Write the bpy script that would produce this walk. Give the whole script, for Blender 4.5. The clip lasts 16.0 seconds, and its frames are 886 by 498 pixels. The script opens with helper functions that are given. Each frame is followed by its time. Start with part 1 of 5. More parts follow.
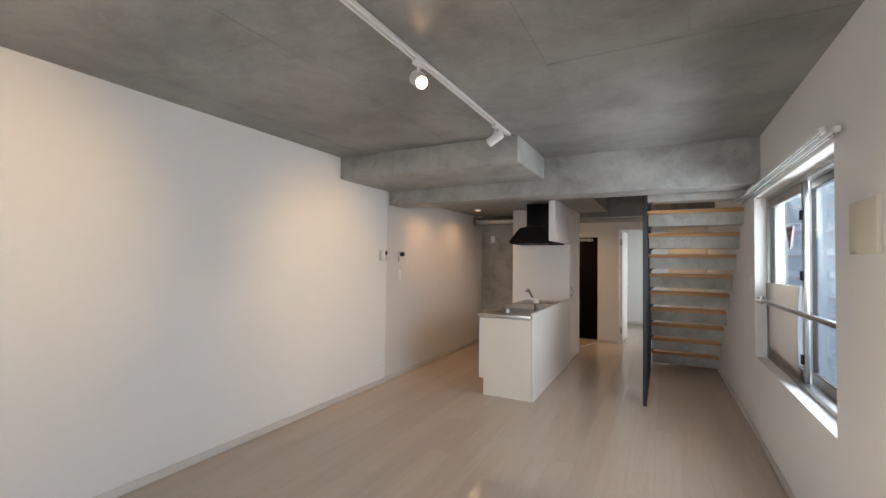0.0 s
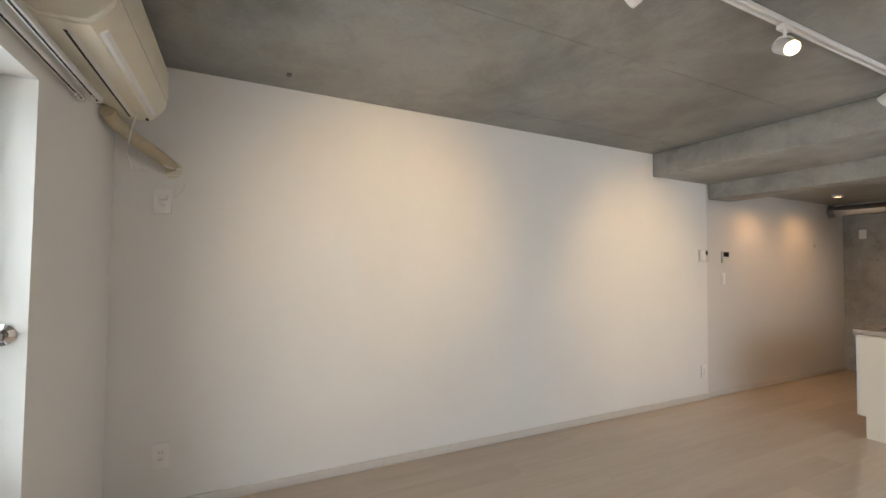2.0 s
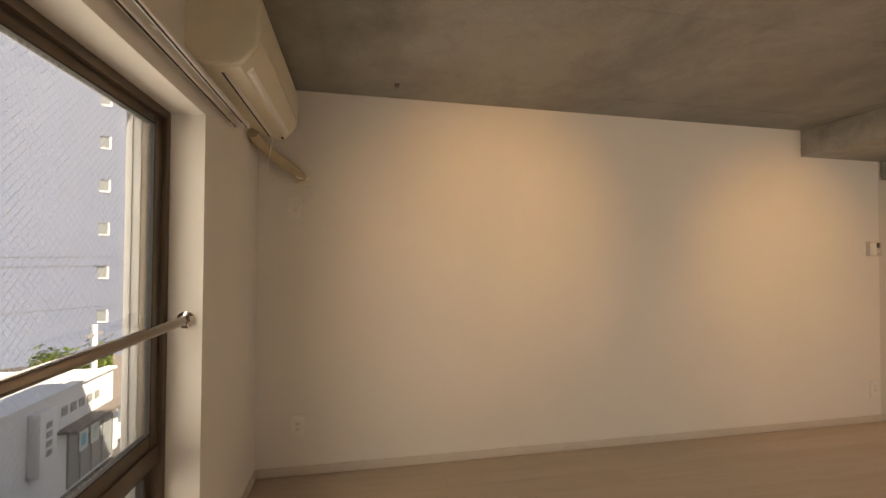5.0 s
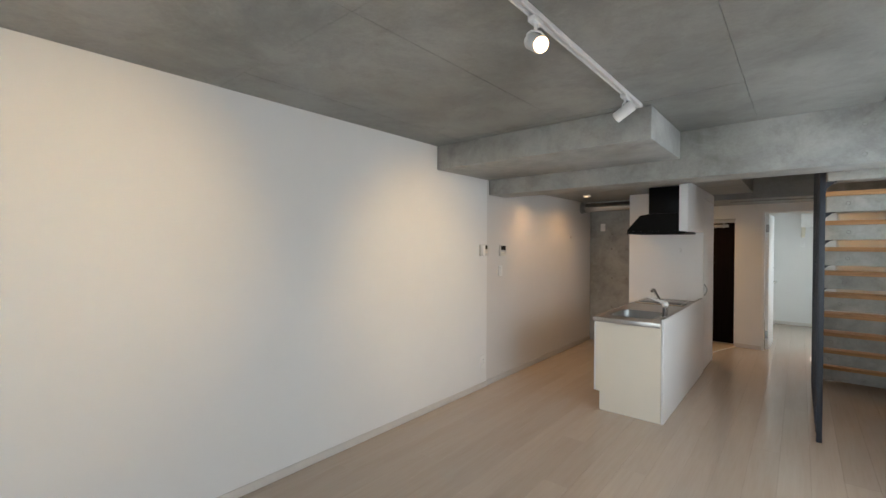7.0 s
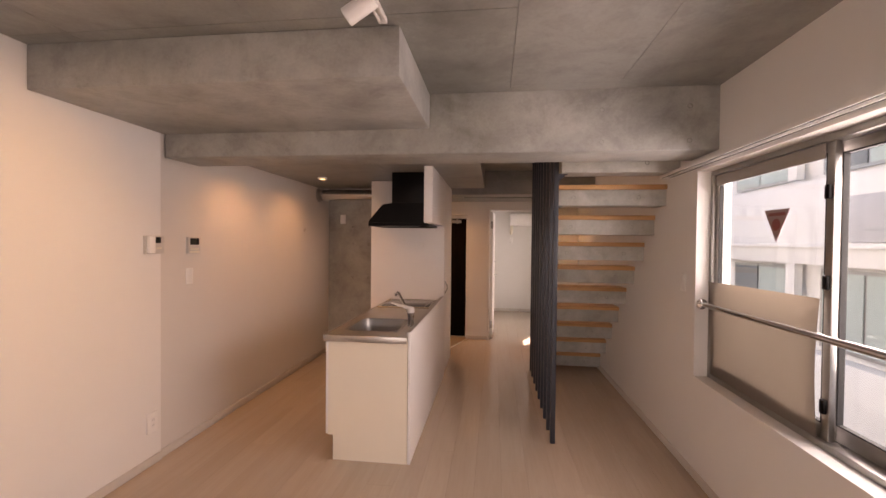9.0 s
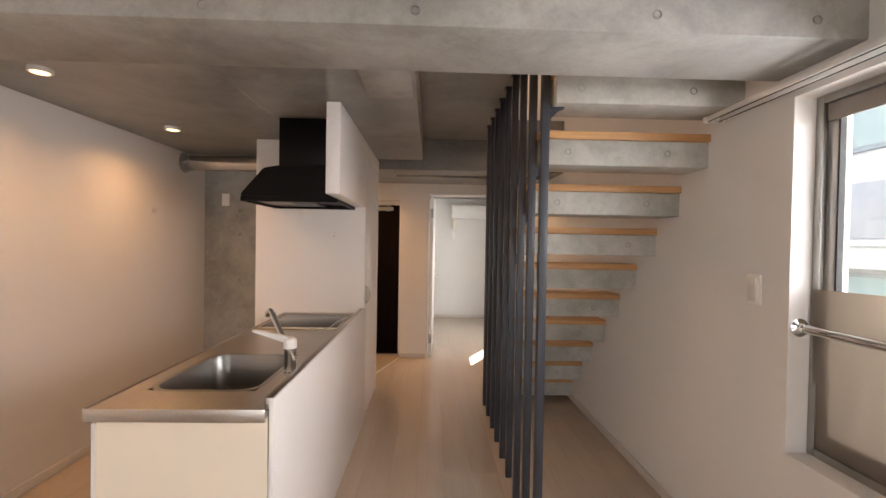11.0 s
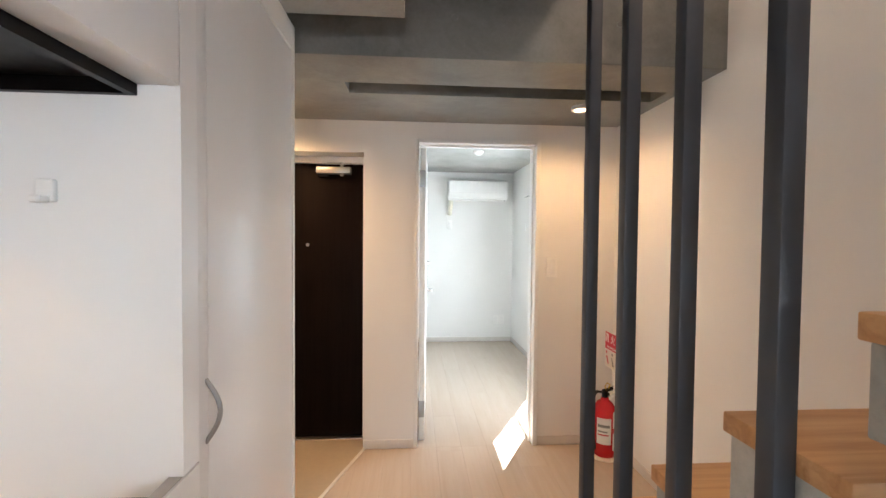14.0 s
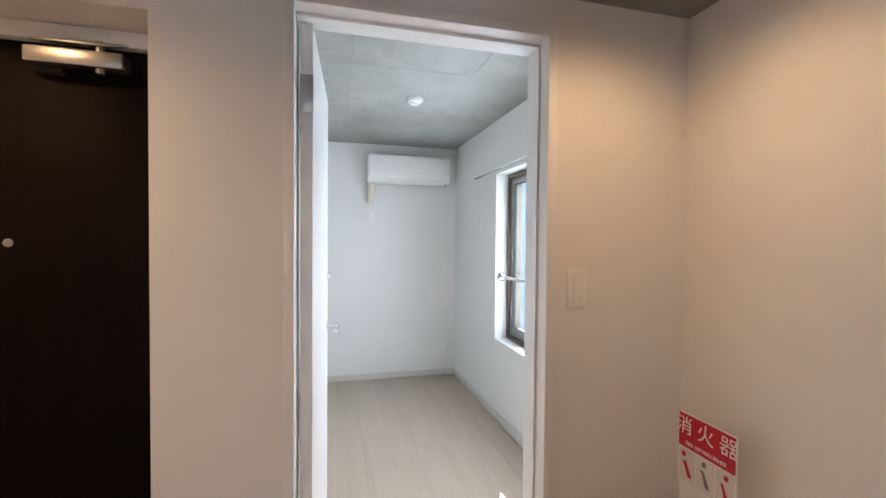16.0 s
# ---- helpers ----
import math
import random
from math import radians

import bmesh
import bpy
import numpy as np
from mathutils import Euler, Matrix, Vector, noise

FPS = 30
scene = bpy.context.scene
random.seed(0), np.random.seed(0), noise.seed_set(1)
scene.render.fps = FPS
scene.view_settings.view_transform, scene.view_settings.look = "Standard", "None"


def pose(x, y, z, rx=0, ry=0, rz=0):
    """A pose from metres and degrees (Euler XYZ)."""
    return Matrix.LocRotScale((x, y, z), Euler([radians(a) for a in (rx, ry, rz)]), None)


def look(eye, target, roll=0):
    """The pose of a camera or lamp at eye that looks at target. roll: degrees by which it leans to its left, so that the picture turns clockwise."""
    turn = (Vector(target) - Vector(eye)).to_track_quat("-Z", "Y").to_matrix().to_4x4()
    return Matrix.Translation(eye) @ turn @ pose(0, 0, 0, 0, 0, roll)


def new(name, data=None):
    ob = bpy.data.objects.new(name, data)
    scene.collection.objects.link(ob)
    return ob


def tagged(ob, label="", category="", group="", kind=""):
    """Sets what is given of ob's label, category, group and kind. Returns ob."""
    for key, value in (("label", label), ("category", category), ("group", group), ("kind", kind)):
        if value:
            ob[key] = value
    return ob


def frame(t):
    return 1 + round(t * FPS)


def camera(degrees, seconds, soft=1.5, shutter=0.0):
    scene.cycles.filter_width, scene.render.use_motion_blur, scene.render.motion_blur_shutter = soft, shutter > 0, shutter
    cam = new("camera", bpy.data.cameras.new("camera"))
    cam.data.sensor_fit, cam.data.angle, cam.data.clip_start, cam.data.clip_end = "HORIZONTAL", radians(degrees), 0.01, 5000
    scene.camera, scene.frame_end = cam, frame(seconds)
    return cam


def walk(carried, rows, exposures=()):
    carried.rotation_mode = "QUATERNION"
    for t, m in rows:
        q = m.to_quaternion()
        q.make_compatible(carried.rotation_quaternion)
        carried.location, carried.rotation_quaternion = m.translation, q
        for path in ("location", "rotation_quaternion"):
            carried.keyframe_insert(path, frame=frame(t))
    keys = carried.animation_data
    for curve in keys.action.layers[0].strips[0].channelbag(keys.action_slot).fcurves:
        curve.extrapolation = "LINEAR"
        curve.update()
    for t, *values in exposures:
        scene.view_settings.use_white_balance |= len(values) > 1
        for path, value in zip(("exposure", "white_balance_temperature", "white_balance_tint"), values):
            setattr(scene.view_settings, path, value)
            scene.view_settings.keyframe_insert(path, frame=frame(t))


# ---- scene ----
cam = camera(92.9, 16.0)
PATH = [
    (0, (2.833, 0.93, 1.41), (1.909, 2.702, 1.463), 0.7),
    (0.5, (2.763, 0.848, 1.404), (1.601, 2.475, 1.457), 0.6),
    (1, (2.719, 0.757, 1.387), (1.306, 2.171, 1.449), 0.5),
    (1.5, (2.72, 0.667, 1.362), (1.083, 1.813, 1.432), 0.6),
    (2, (2.728, 0.602, 1.351), (0.929, 1.473, 1.419), 0.6),
    (2.5, (2.738, 0.551, 1.345), (0.837, 1.169, 1.412), 0.6),
    (3, (2.74, 0.497, 1.336), (0.785, 0.916, 1.397), 0.4),
    (3.2, (2.744, 0.488, 1.335), (0.776, 0.844, 1.391), 0.4),
    (5.3, (2.8, 0.681, 1.386), (0.844, 1.099, 1.411), 0.3),
    (5.5, (2.815, 0.749, 1.399), (0.883, 1.265, 1.424), 0.2),
    (6, (2.785, 0.899, 1.436), (0.964, 1.726, 1.447), 0.1),
    (6.5, (2.636, 1.015, 1.504), (1.043, 2.223, 1.487), -0.3),
    (7, (2.547, 1.221, 1.522), (1.255, 2.747, 1.497), 0.2),
    (7.5, (2.455, 1.472, 1.507), (1.486, 3.221, 1.477), 0.2),
    (8, (2.373, 1.763, 1.517), (1.708, 3.649, 1.482), 0.4),
    (8.5, (2.275, 2.062, 1.494), (1.867, 4.02, 1.46), 0.5),
    (9, (2.226, 2.37, 1.495), (1.986, 4.356, 1.46), 0.6),
    (9.5, (2.209, 2.729, 1.482), (2.106, 4.726, 1.447), 0.6),
    (9.7, (2.197, 2.853, 1.472), (2.138, 4.852, 1.445), 0.5),
    (11.8, (2.178, 4.363, 1.387), (2.297, 6.359, 1.344), 0.7),
    (12, (2.166, 4.53, 1.398), (2.304, 6.524, 1.351), 0.5),
    (12.5, (2.216, 4.936, 1.384), (2.346, 6.931, 1.336), 0.3),
    (13, (2.206, 5.324, 1.407), (2.343, 7.319, 1.351), 0.4),
    (13.5, (2.155, 5.709, 1.394), (2.288, 7.704, 1.341), 0.3),
    (14, (2.142, 6.107, 1.373), (2.275, 8.102, 1.318), 0.5),
    (14.5, (2.148, 6.496, 1.349), (2.293, 8.49, 1.302), 0.5),
    (15, (2.146, 6.899, 1.34), (2.327, 8.891, 1.295), 0.3),
    (15.5, (2.193, 7.252, 1.327), (2.492, 9.229, 1.283), 0.4),
    (16, (2.275, 7.598, 1.335), (2.771, 9.535, 1.29), 0.5),
]
EXPOSURES = [
    (0.0, 2.55, 5850, 13), (0.5, 2.60, 5950, 12), (1.0, 2.58, 5720, 10), (1.5, 2.60, 5750, 9), (2.0, 2.58, 6100, 11), (2.5, 2.42, 7500, 15), (3.0, 2.15, 8000, 21), (5.5, 1.92, 9300, 23), (6.0, 2.19, 7600, 14), (6.5, 2.55, 5800, 7),
    (7.0, 2.52, 5700, 8), (7.5, 2.57, 7600, 25), (8.0, 2.56, 7800, 34), (9.0, 2.53, 7800, 38), (9.7, 2.52, 7800, 35), (12.0, 3.59, 5770, 12), (13.0, 3.87, 5690, 10), (13.5, 3.84, 5750, 13), (14.0, 3.78, 5620, 11), (15.0, 3.50, 5400, 9), (16.0, 3.06, 5410, 14),
]
walk(cam, [(t, look(eye, target, roll)) for t, eye, target, roll in PATH], EXPOSURES)

# ---- world, sun and large lights ----
world = bpy.data.worlds.new("world")
scene.world = world
world.use_nodes = True
wn = world.node_tree
sky = wn.nodes.new("ShaderNodeTexSky")
sky.sky_type, sky.sun_disc = "NISHITA", False
SUN_DIR = Vector((-0.366, -0.633, -0.682)).normalized()  # the way the sunlight travels
sky.sun_elevation = math.asin(-SUN_DIR.z)
sky.sun_rotation = math.atan2(-SUN_DIR.x, -SUN_DIR.y)
wn.links.new(sky.outputs[0], wn.nodes["Background"].inputs[0])
wn.nodes["Background"].inputs[1].default_value = 0.06
sun = new("sun", bpy.data.lights.new("sun", "SUN"))
sun.data.energy, sun.data.angle, sun.data.color = 5.0, radians(0.5), (1.0, 0.95, 0.87)
sun.rotation_mode = "QUATERNION"
sun.rotation_quaternion = SUN_DIR.to_track_quat("-Z", "Y")


def area_light(name, x, y, z, w, h, rx, rz, watts, color=(0.92, 0.97, 1.0)):
    """A rectangular area lamp: sky light in a window's opening, and the added fill upstairs."""
    data = bpy.data.lights.new(name, "AREA")
    data.shape, data.size, data.size_y, data.energy, data.color = "RECTANGLE", w, h, watts, color
    ob = new(name, data)
    ob.matrix_world = pose(x, y, z, rx, 0, rz)
    return ob


area_light("sky_light_back", 1.84, -0.52, 1.15, 1.75, 1.75, 70, 0, 9.0, (1.0, 0.97, 0.92))
area_light("sky_light_right", 3.92, 4.31, 1.38, 1.8, 1.2, 70, 90, 9.8, (1.0, 0.98, 0.95))
area_light("sky_light_bedroom", 3.72, 9.94, 1.21, 1.2, 1.2, 90, 90, 4.7, (0.98, 1.0, 0.94))
# Added warm fill for the stairwell; there is no window or lamp here.
area_light("upstairs_fill", 3.45, 6.7, 4.0, 1.6, 1.2, 90, 90, 4.2, (1.0, 0.72, 0.50))


def spot_light(name, place, aim, watts, degrees, blend=0.6, color=(1.0, 0.70, 0.42), radius=0.025):
    data = bpy.data.lights.new(name, "SPOT")
    data.energy, data.spot_size, data.spot_blend, data.color, data.shadow_soft_size = watts, radians(degrees), blend, color, radius
    ob = new(name, data)
    ob.matrix_world = look(place, aim)
    return ob


# ---- materials ----
def material(name, base, rough=0.5, metal=0.0, spec=0.5):
    m = bpy.data.materials.new(name)
    m.use_nodes = True
    b = m.node_tree.nodes["Principled BSDF"]
    b.inputs["Base Color"].default_value = (*base, 1)
    b.inputs["Roughness"].default_value = rough
    b.inputs["Metallic"].default_value = metal
    b.inputs["Specular IOR Level"].default_value = spec
    return m


def nodes_of(m):
    t = m.node_tree
    return t, t.nodes["Principled BSDF"]


def coords(t, scale=(1, 1, 1), space="Object"):
    c = t.nodes.new("ShaderNodeTexCoord")
    p = t.nodes.new("ShaderNodeMapping")
    p.inputs["Scale"].default_value = scale
    t.links.new(c.outputs[space], p.inputs[0])
    return p.outputs[0]


def noise_tex(t, vector, scale, detail=6, rough=0.55, distort=0.0):
    n = t.nodes.new("ShaderNodeTexNoise")
    n.inputs["Scale"].default_value, n.inputs["Detail"].default_value = scale, detail
    n.inputs["Roughness"].default_value, n.inputs["Distortion"].default_value = rough, distort
    t.links.new(vector, n.inputs["Vector"])
    return n.outputs["Fac"]


def ramp(t, fac, stops):
    r = t.nodes.new("ShaderNodeValToRGB")
    e = r.color_ramp.elements
    while len(e) < len(stops):
        e.new(0.5)
    for item, (at, c) in zip(e, stops):
        item.position, item.color = at, (*c, 1)
    t.links.new(fac, r.inputs[0])
    return r.outputs[0]


def mixed(t, a, b, fac, blend="MULTIPLY"):
    n = t.nodes.new("ShaderNodeMix")
    n.data_type, n.blend_type = "RGBA", blend
    for value, socket in ((fac, n.inputs[0]), (a, n.inputs[6]), (b, n.inputs[7])):
        if isinstance(value, (int, float)):
            socket.default_value = value
        elif isinstance(value, tuple):
            socket.default_value = (*value, 1)
        else:
            t.links.new(value, socket)
    return n.outputs[2]


def bump(t, b, height, strength, distance=0.01):
    n = t.nodes.new("ShaderNodeBump")
    n.inputs["Strength"].default_value, n.inputs["Distance"].default_value = strength, distance
    t.links.new(height, n.inputs["Height"])
    t.links.new(n.outputs[0], b.inputs["Normal"])


def wallpaper(name, base):
    m = material(name, base, 0.85, 0, 0.2)
    t, b = nodes_of(m)
    v = coords(t)
    weave = noise_tex(t, coords(t, (1, 1, 0.35)), 420, 3, 0.6)
    blotch = noise_tex(t, v, 1.3, 4)
    c = ramp(t, blotch, [(0.3, tuple(x * 0.96 for x in base)), (0.7, base)])
    t.links.new(c, b.inputs["Base Color"])
    bump(t, b, weave, 0.25, 0.002)
    return m


def concrete(name, dark, light, rough=0.42, contrast=1.0):
    m = material(name, light, rough, 0, 0.45)
    t, b = nodes_of(m)
    c, info = t.nodes.new("ShaderNodeTexCoord"), t.nodes.new("ShaderNodeObjectInfo")
    mul, add = t.nodes.new("ShaderNodeMath"), t.nodes.new("ShaderNodeVectorMath")
    mul.operation, mul.inputs[1].default_value, add.operation = "MULTIPLY", 23.0, "ADD"
    t.links.new(info.outputs["Random"], mul.inputs[0])
    t.links.new(c.outputs["Object"], add.inputs[0])
    t.links.new(mul.outputs[0], add.inputs[1])
    v = add.outputs[0]
    cloud = noise_tex(t, v, 1.3 * contrast, 9, 0.64, 0.4)
    patch = noise_tex(t, v, 0.5 * contrast, 5, 0.55, 0.2)
    grain = noise_tex(t, v, 70, 5, 0.7)
    spots = noise_tex(t, v, 4.6 * contrast, 8, 0.66, 0.6)
    veins = noise_tex(t, v, 2.4 * contrast, 10, 0.68, 0.5)
    pits = noise_tex(t, v, 42, 2, 0.5)
    mid = tuple((x + y) / 2 for x, y in zip(dark, light))
    col = ramp(t, cloud, [(0.30, dark), (0.46, mid), (0.56, tuple(0.9 * x for x in light)), (0.72, light)])
    col = mixed(t, col, ramp(t, patch, [(0.38, (0.68, 0.67, 0.64)), (0.52, (0.92, 0.92, 0.91)), (0.66, (1.0, 1.0, 1.0))]), 0.8)
    col = mixed(t, col, ramp(t, grain, [(0.3, (0.86, 0.86, 0.86)), (0.6, (1.0, 1.0, 1.0))]), 0.7)
    col = mixed(t, col, ramp(t, spots, [(0.30, (0.72, 0.71, 0.68)), (0.50, (1.0, 1.0, 1.0))]), 0.5)
    col = mixed(t, col, ramp(t, veins, [(0.40, (0.80, 0.79, 0.76)), (0.47, (1.0, 1.0, 1.0)), (0.60, (1.0, 1.0, 1.0)), (0.68, (1.12, 1.12, 1.1))]), 0.45)
    t.links.new(col, b.inputs["Base Color"])
    t.links.new(ramp(t, cloud, [(0.3, (rough - 0.03,) * 3), (0.75, (rough + 0.2,) * 3)]), b.inputs["Roughness"])
    bump(t, b, mixed(t, mixed(t, spots, grain, 0.35, "MIX"), pits, 0.3, "MIX"), 0.25, 0.006)
    return m


def wood(name, dark, light, rough, along, stretch=0.06, scale=26, spec=0.5, vary=0.12, relief=0.06):
    """Grain that runs along an axis of the object, a shade of its own for each piece."""
    m = material(name, light, rough, 0, spec)
    t, b = nodes_of(m)
    info = t.nodes.new("ShaderNodeObjectInfo")
    c = t.nodes.new("ShaderNodeTexCoord")
    add = t.nodes.new("ShaderNodeVectorMath")
    add.operation = "ADD"
    mul = t.nodes.new("ShaderNodeMath")
    mul.operation, mul.inputs[1].default_value = "MULTIPLY", 37.0
    t.links.new(info.outputs["Random"], mul.inputs[0])
    t.links.new(c.outputs["Object"], add.inputs[0])
    t.links.new(mul.outputs[0], add.inputs[1])
    p = t.nodes.new("ShaderNodeMapping")
    p.inputs["Scale"].default_value = [stretch if n == along else 1 for n in range(3)]
    t.links.new(add.outputs[0], p.inputs[0])
    g = noise_tex(t, p.outputs[0], scale, 6, 0.6, 0.7)
    f = noise_tex(t, p.outputs[0], scale * 6, 3, 0.6)
    col = ramp(t, g, [(0.3, dark), (0.62, light)])
    col = mixed(t, col, ramp(t, f, [(0.3, (0.93, 0.92, 0.9)), (0.6, (1, 1, 1))]), 0.6)
    col = mixed(t, col, ramp(t, info.outputs["Random"], [(0, (1 - vary,) * 3), (1, (1, 1, 1))]), 1.0)
    t.links.new(col, b.inputs["Base Color"])
    rr = ramp(t, g, [(0.2, (rough + 0.06,) * 3), (0.8, (rough - 0.04,) * 3)])
    t.links.new(rr, b.inputs["Roughness"])
    bump(t, b, f, relief, 0.002)
    return m


def worn(name, base, rough, metal=0.0, spec=0.5, amount=0.10, scale=14, relief=0.03, spread=1.0):
    """Paint, plastic or metal with slight smears and unevenness."""
    m = material(name, base, rough, metal, spec)
    t, b = nodes_of(m)
    v = coords(t)
    n = noise_tex(t, v, scale, 6, 0.6)
    big = noise_tex(t, v, scale * 0.12, 3)
    c = ramp(t, n, [(0.3, tuple(x * (1 - amount) for x in base)), (0.7, base)])
    c = mixed(t, c, ramp(t, big, [(0.3, (1 - amount,) * 3), (0.7, (1, 1, 1))]), 0.7)
    t.links.new(c, b.inputs["Base Color"])
    t.links.new(ramp(t, n, [(0.3, (max(rough - 0.05 * spread, 0.02),) * 3), (0.75, (rough + 0.09 * spread,) * 3)]), b.inputs["Roughness"])
    bump(t, b, n, relief, 0.003)
    return m


def brushed(name, base, rough, axis):
    m = material(name, base, rough, 1.0)
    t, b = nodes_of(m)
    s = [160, 160, 160]
    s[axis] = 2
    n = noise_tex(t, coords(t, tuple(s)), 1.0, 4, 0.6)
    smear = noise_tex(t, coords(t), 5, 5, 0.6)
    t.links.new(ramp(t, n, [(0.3, tuple(x * 0.88 for x in base)), (0.7, base)]), b.inputs["Base Color"])
    t.links.new(ramp(t, smear, [(0.3, (rough - 0.02,) * 3), (0.7, (rough + 0.04,) * 3)]), b.inputs["Roughness"])
    bump(t, b, n, 0.03, 0.001)
    return m


def glowing(name, color, strength):
    m = material(name, color, 0.4)
    _, b = nodes_of(m)
    b.inputs["Emission Color"].default_value = (*color, 1)
    b.inputs["Emission Strength"].default_value = strength
    return m


def clear_glass(name, rough=0.0, tint=(0.93, 0.97, 0.96)):
    m = bpy.data.materials.new(name)
    m.use_nodes = True
    t = m.node_tree
    t.nodes.remove(t.nodes["Principled BSDF"])
    a, g, mix = t.nodes.new("ShaderNodeBsdfTransparent"), t.nodes.new("ShaderNodeBsdfGlossy"), t.nodes.new("ShaderNodeMixShader")
    f = t.nodes.new("ShaderNodeLayerWeight")
    p, q = t.nodes.new("ShaderNodeMath"), t.nodes.new("ShaderNodeMath")
    p.operation, p.inputs[1].default_value = "POWER", 4.0
    q.operation, q.inputs[1].default_value, q.inputs[2].default_value = "MULTIPLY_ADD", 0.7, 0.035
    t.links.new(f.outputs["Facing"], p.inputs[0])
    t.links.new(p.outputs[0], q.inputs[0])
    a.inputs[0].default_value = (*tint, 1)
    g.inputs["Roughness"].default_value = rough
    t.links.new(q.outputs[0], mix.inputs[0])
    t.links.new(a.outputs[0], mix.inputs[1])
    t.links.new(g.outputs[0], mix.inputs[2])
    t.links.new(mix.outputs[0], t.nodes["Material Output"].inputs[0])
    return m


WALL = wallpaper("white_wallpaper", (0.80, 0.79, 0.765))
# Wallpaper about 15 percent darker than WALL, for the kitchen stretch.
WALL_DARKER = wallpaper("darker_white_wallpaper", (0.68, 0.655, 0.62))
CONCRETE = concrete("fair_faced_concrete", (0.165, 0.168, 0.158), (0.375, 0.378, 0.357), 0.34)
CONCRETE_PALE = concrete("pale_concrete", (0.36, 0.365, 0.34), (0.62, 0.625, 0.59), 0.5, 2.6)
CONCRETE_ROUGH = concrete("rough_grey_concrete", (0.25, 0.25, 0.236), (0.48, 0.483, 0.457), 0.46, 1.8)
CONCRETE_SMOOTH = concrete("smooth_pale_concrete", (0.38, 0.385, 0.365), (0.50, 0.505, 0.48), 0.5)
PLANK = wood("pale_floor_plank", (0.485, 0.395, 0.31), (0.515, 0.425, 0.34), 0.11, 1, 0.05, 14, 0.5, 0.08, 0.008)
OAK = wood("oiled_oak", (0.40, 0.20, 0.075), (0.62, 0.36, 0.16), 0.42, 0, 0.05, 30, 0.4, 0.15, 0.1)
TRIM = worn("off_white_trim", (0.66, 0.62, 0.57), 0.5, 0, 0.4, 0.06)
WHITE = worn("white_paint", (0.82, 0.81, 0.79), 0.35, 0, 0.45, 0.04)
GLOSS = worn("white_gloss_board", (0.83, 0.82, 0.80), 0.30, 0, 0.45, 0.015, 5, 0.0, 0.06)
PLASTIC = worn("white_plastic", (0.86, 0.85, 0.82), 0.4, 0, 0.45, 0.04)
# A greyer tone of the white plastic, for the two wall panels.
PLASTIC_GREYER = worn("greyish_white_plastic", (0.60, 0.585, 0.55), 0.42, 0, 0.45, 0.06)
TAN = worn("tan_painted_metal", (0.33, 0.30, 0.25), 0.5, 0, 0.4, 0.08)
IVORY = worn("ivory_plastic", (0.78, 0.73, 0.60), 0.42, 0, 0.45, 0.06)
STEEL = brushed("brushed_stainless", (0.52, 0.48, 0.44), 0.32, 1)
CHROME = worn("chrome", (0.80, 0.80, 0.80), 0.08, 1.0, 0.5, 0.03)
ALU = worn("silver_aluminium", (0.43, 0.42, 0.40), 0.35, 1.0, 0.5, 0.08)
BRONZE = worn("bronze_aluminium", (0.125, 0.095, 0.07), 0.40, 0.4, 0.5, 0.12)
BLACK = worn("black_enamel", (0.005, 0.004, 0.004), 0.36, 0, 0.14, 0.3)
BLACK_GLASS = material("black_glass", (0.018, 0.018, 0.019), 0.08, 0, 0.28)
STEEL_PAINT = worn("dark_grey_paint", (0.038, 0.045, 0.058), 0.42, 0, 0.5, 0.16, 20, 0.06)
DOOR_BROWN = wood("dark_brown_film", (0.0040, 0.0022, 0.0018), (0.0075, 0.0042, 0.0034), 0.55, 2, 0.04, 40, 0.06, 0.05, 0.05)
RUBBER = worn("dark_rubber", (0.02, 0.02, 0.02), 0.7)
RED = worn("red_paint", (0.55, 0.012, 0.02), 0.16, 0, 0.5, 0.08)
SIGN_RED = worn("sign_red", (0.50, 0.01, 0.03), 0.45, 0, 0.4, 0.04)
FADED_RED = worn("faded_red_film", (0.30, 0.085, 0.075), 0.5, 0, 0.4, 0.1)
YELLOW = worn("yellow_plastic", (0.70, 0.48, 0.03), 0.4)
PAPER = worn("white_label", (0.80, 0.79, 0.76), 0.55, 0, 0.3, 0.03)
GREY_PRINT = worn("grey_print", (0.20, 0.20, 0.20), 0.6)
TILE = worn("beige_entry_floor", (0.42, 0.34, 0.24), 0.55, 0, 0.4, 0.1, 30)
FOIL = brushed("aluminium_foil_duct", (0.66, 0.64, 0.61), 0.21, 0)
LCD = material("dark_display", (0.02, 0.022, 0.02), 0.2, 0, 0.3)
GLASS = clear_glass("window_glass")
BULB = glowing("lit_lamp", (1.0, 0.74, 0.44), 7.2)
LENS = glowing("lit_downlight_lens", (1.0, 0.58, 0.24), 1.1)
WIRE = material("wire_in_glass", (0.40, 0.43, 0.48), 0.7)
RUSTY = worn("rust_stained_mortar", (0.15, 0.125, 0.10), 0.8, 0, 0.3, 0.3)
# Bar steel with dark brownish reflections put into its base colour.
STEEL_REFLECT = worn("steel_dark_reflection", (0.34, 0.29, 0.25), 0.16, 1.0, 0.5, 0.1)
UNDER = material("floor_underlay", (0.16, 0.12, 0.09), 0.8)

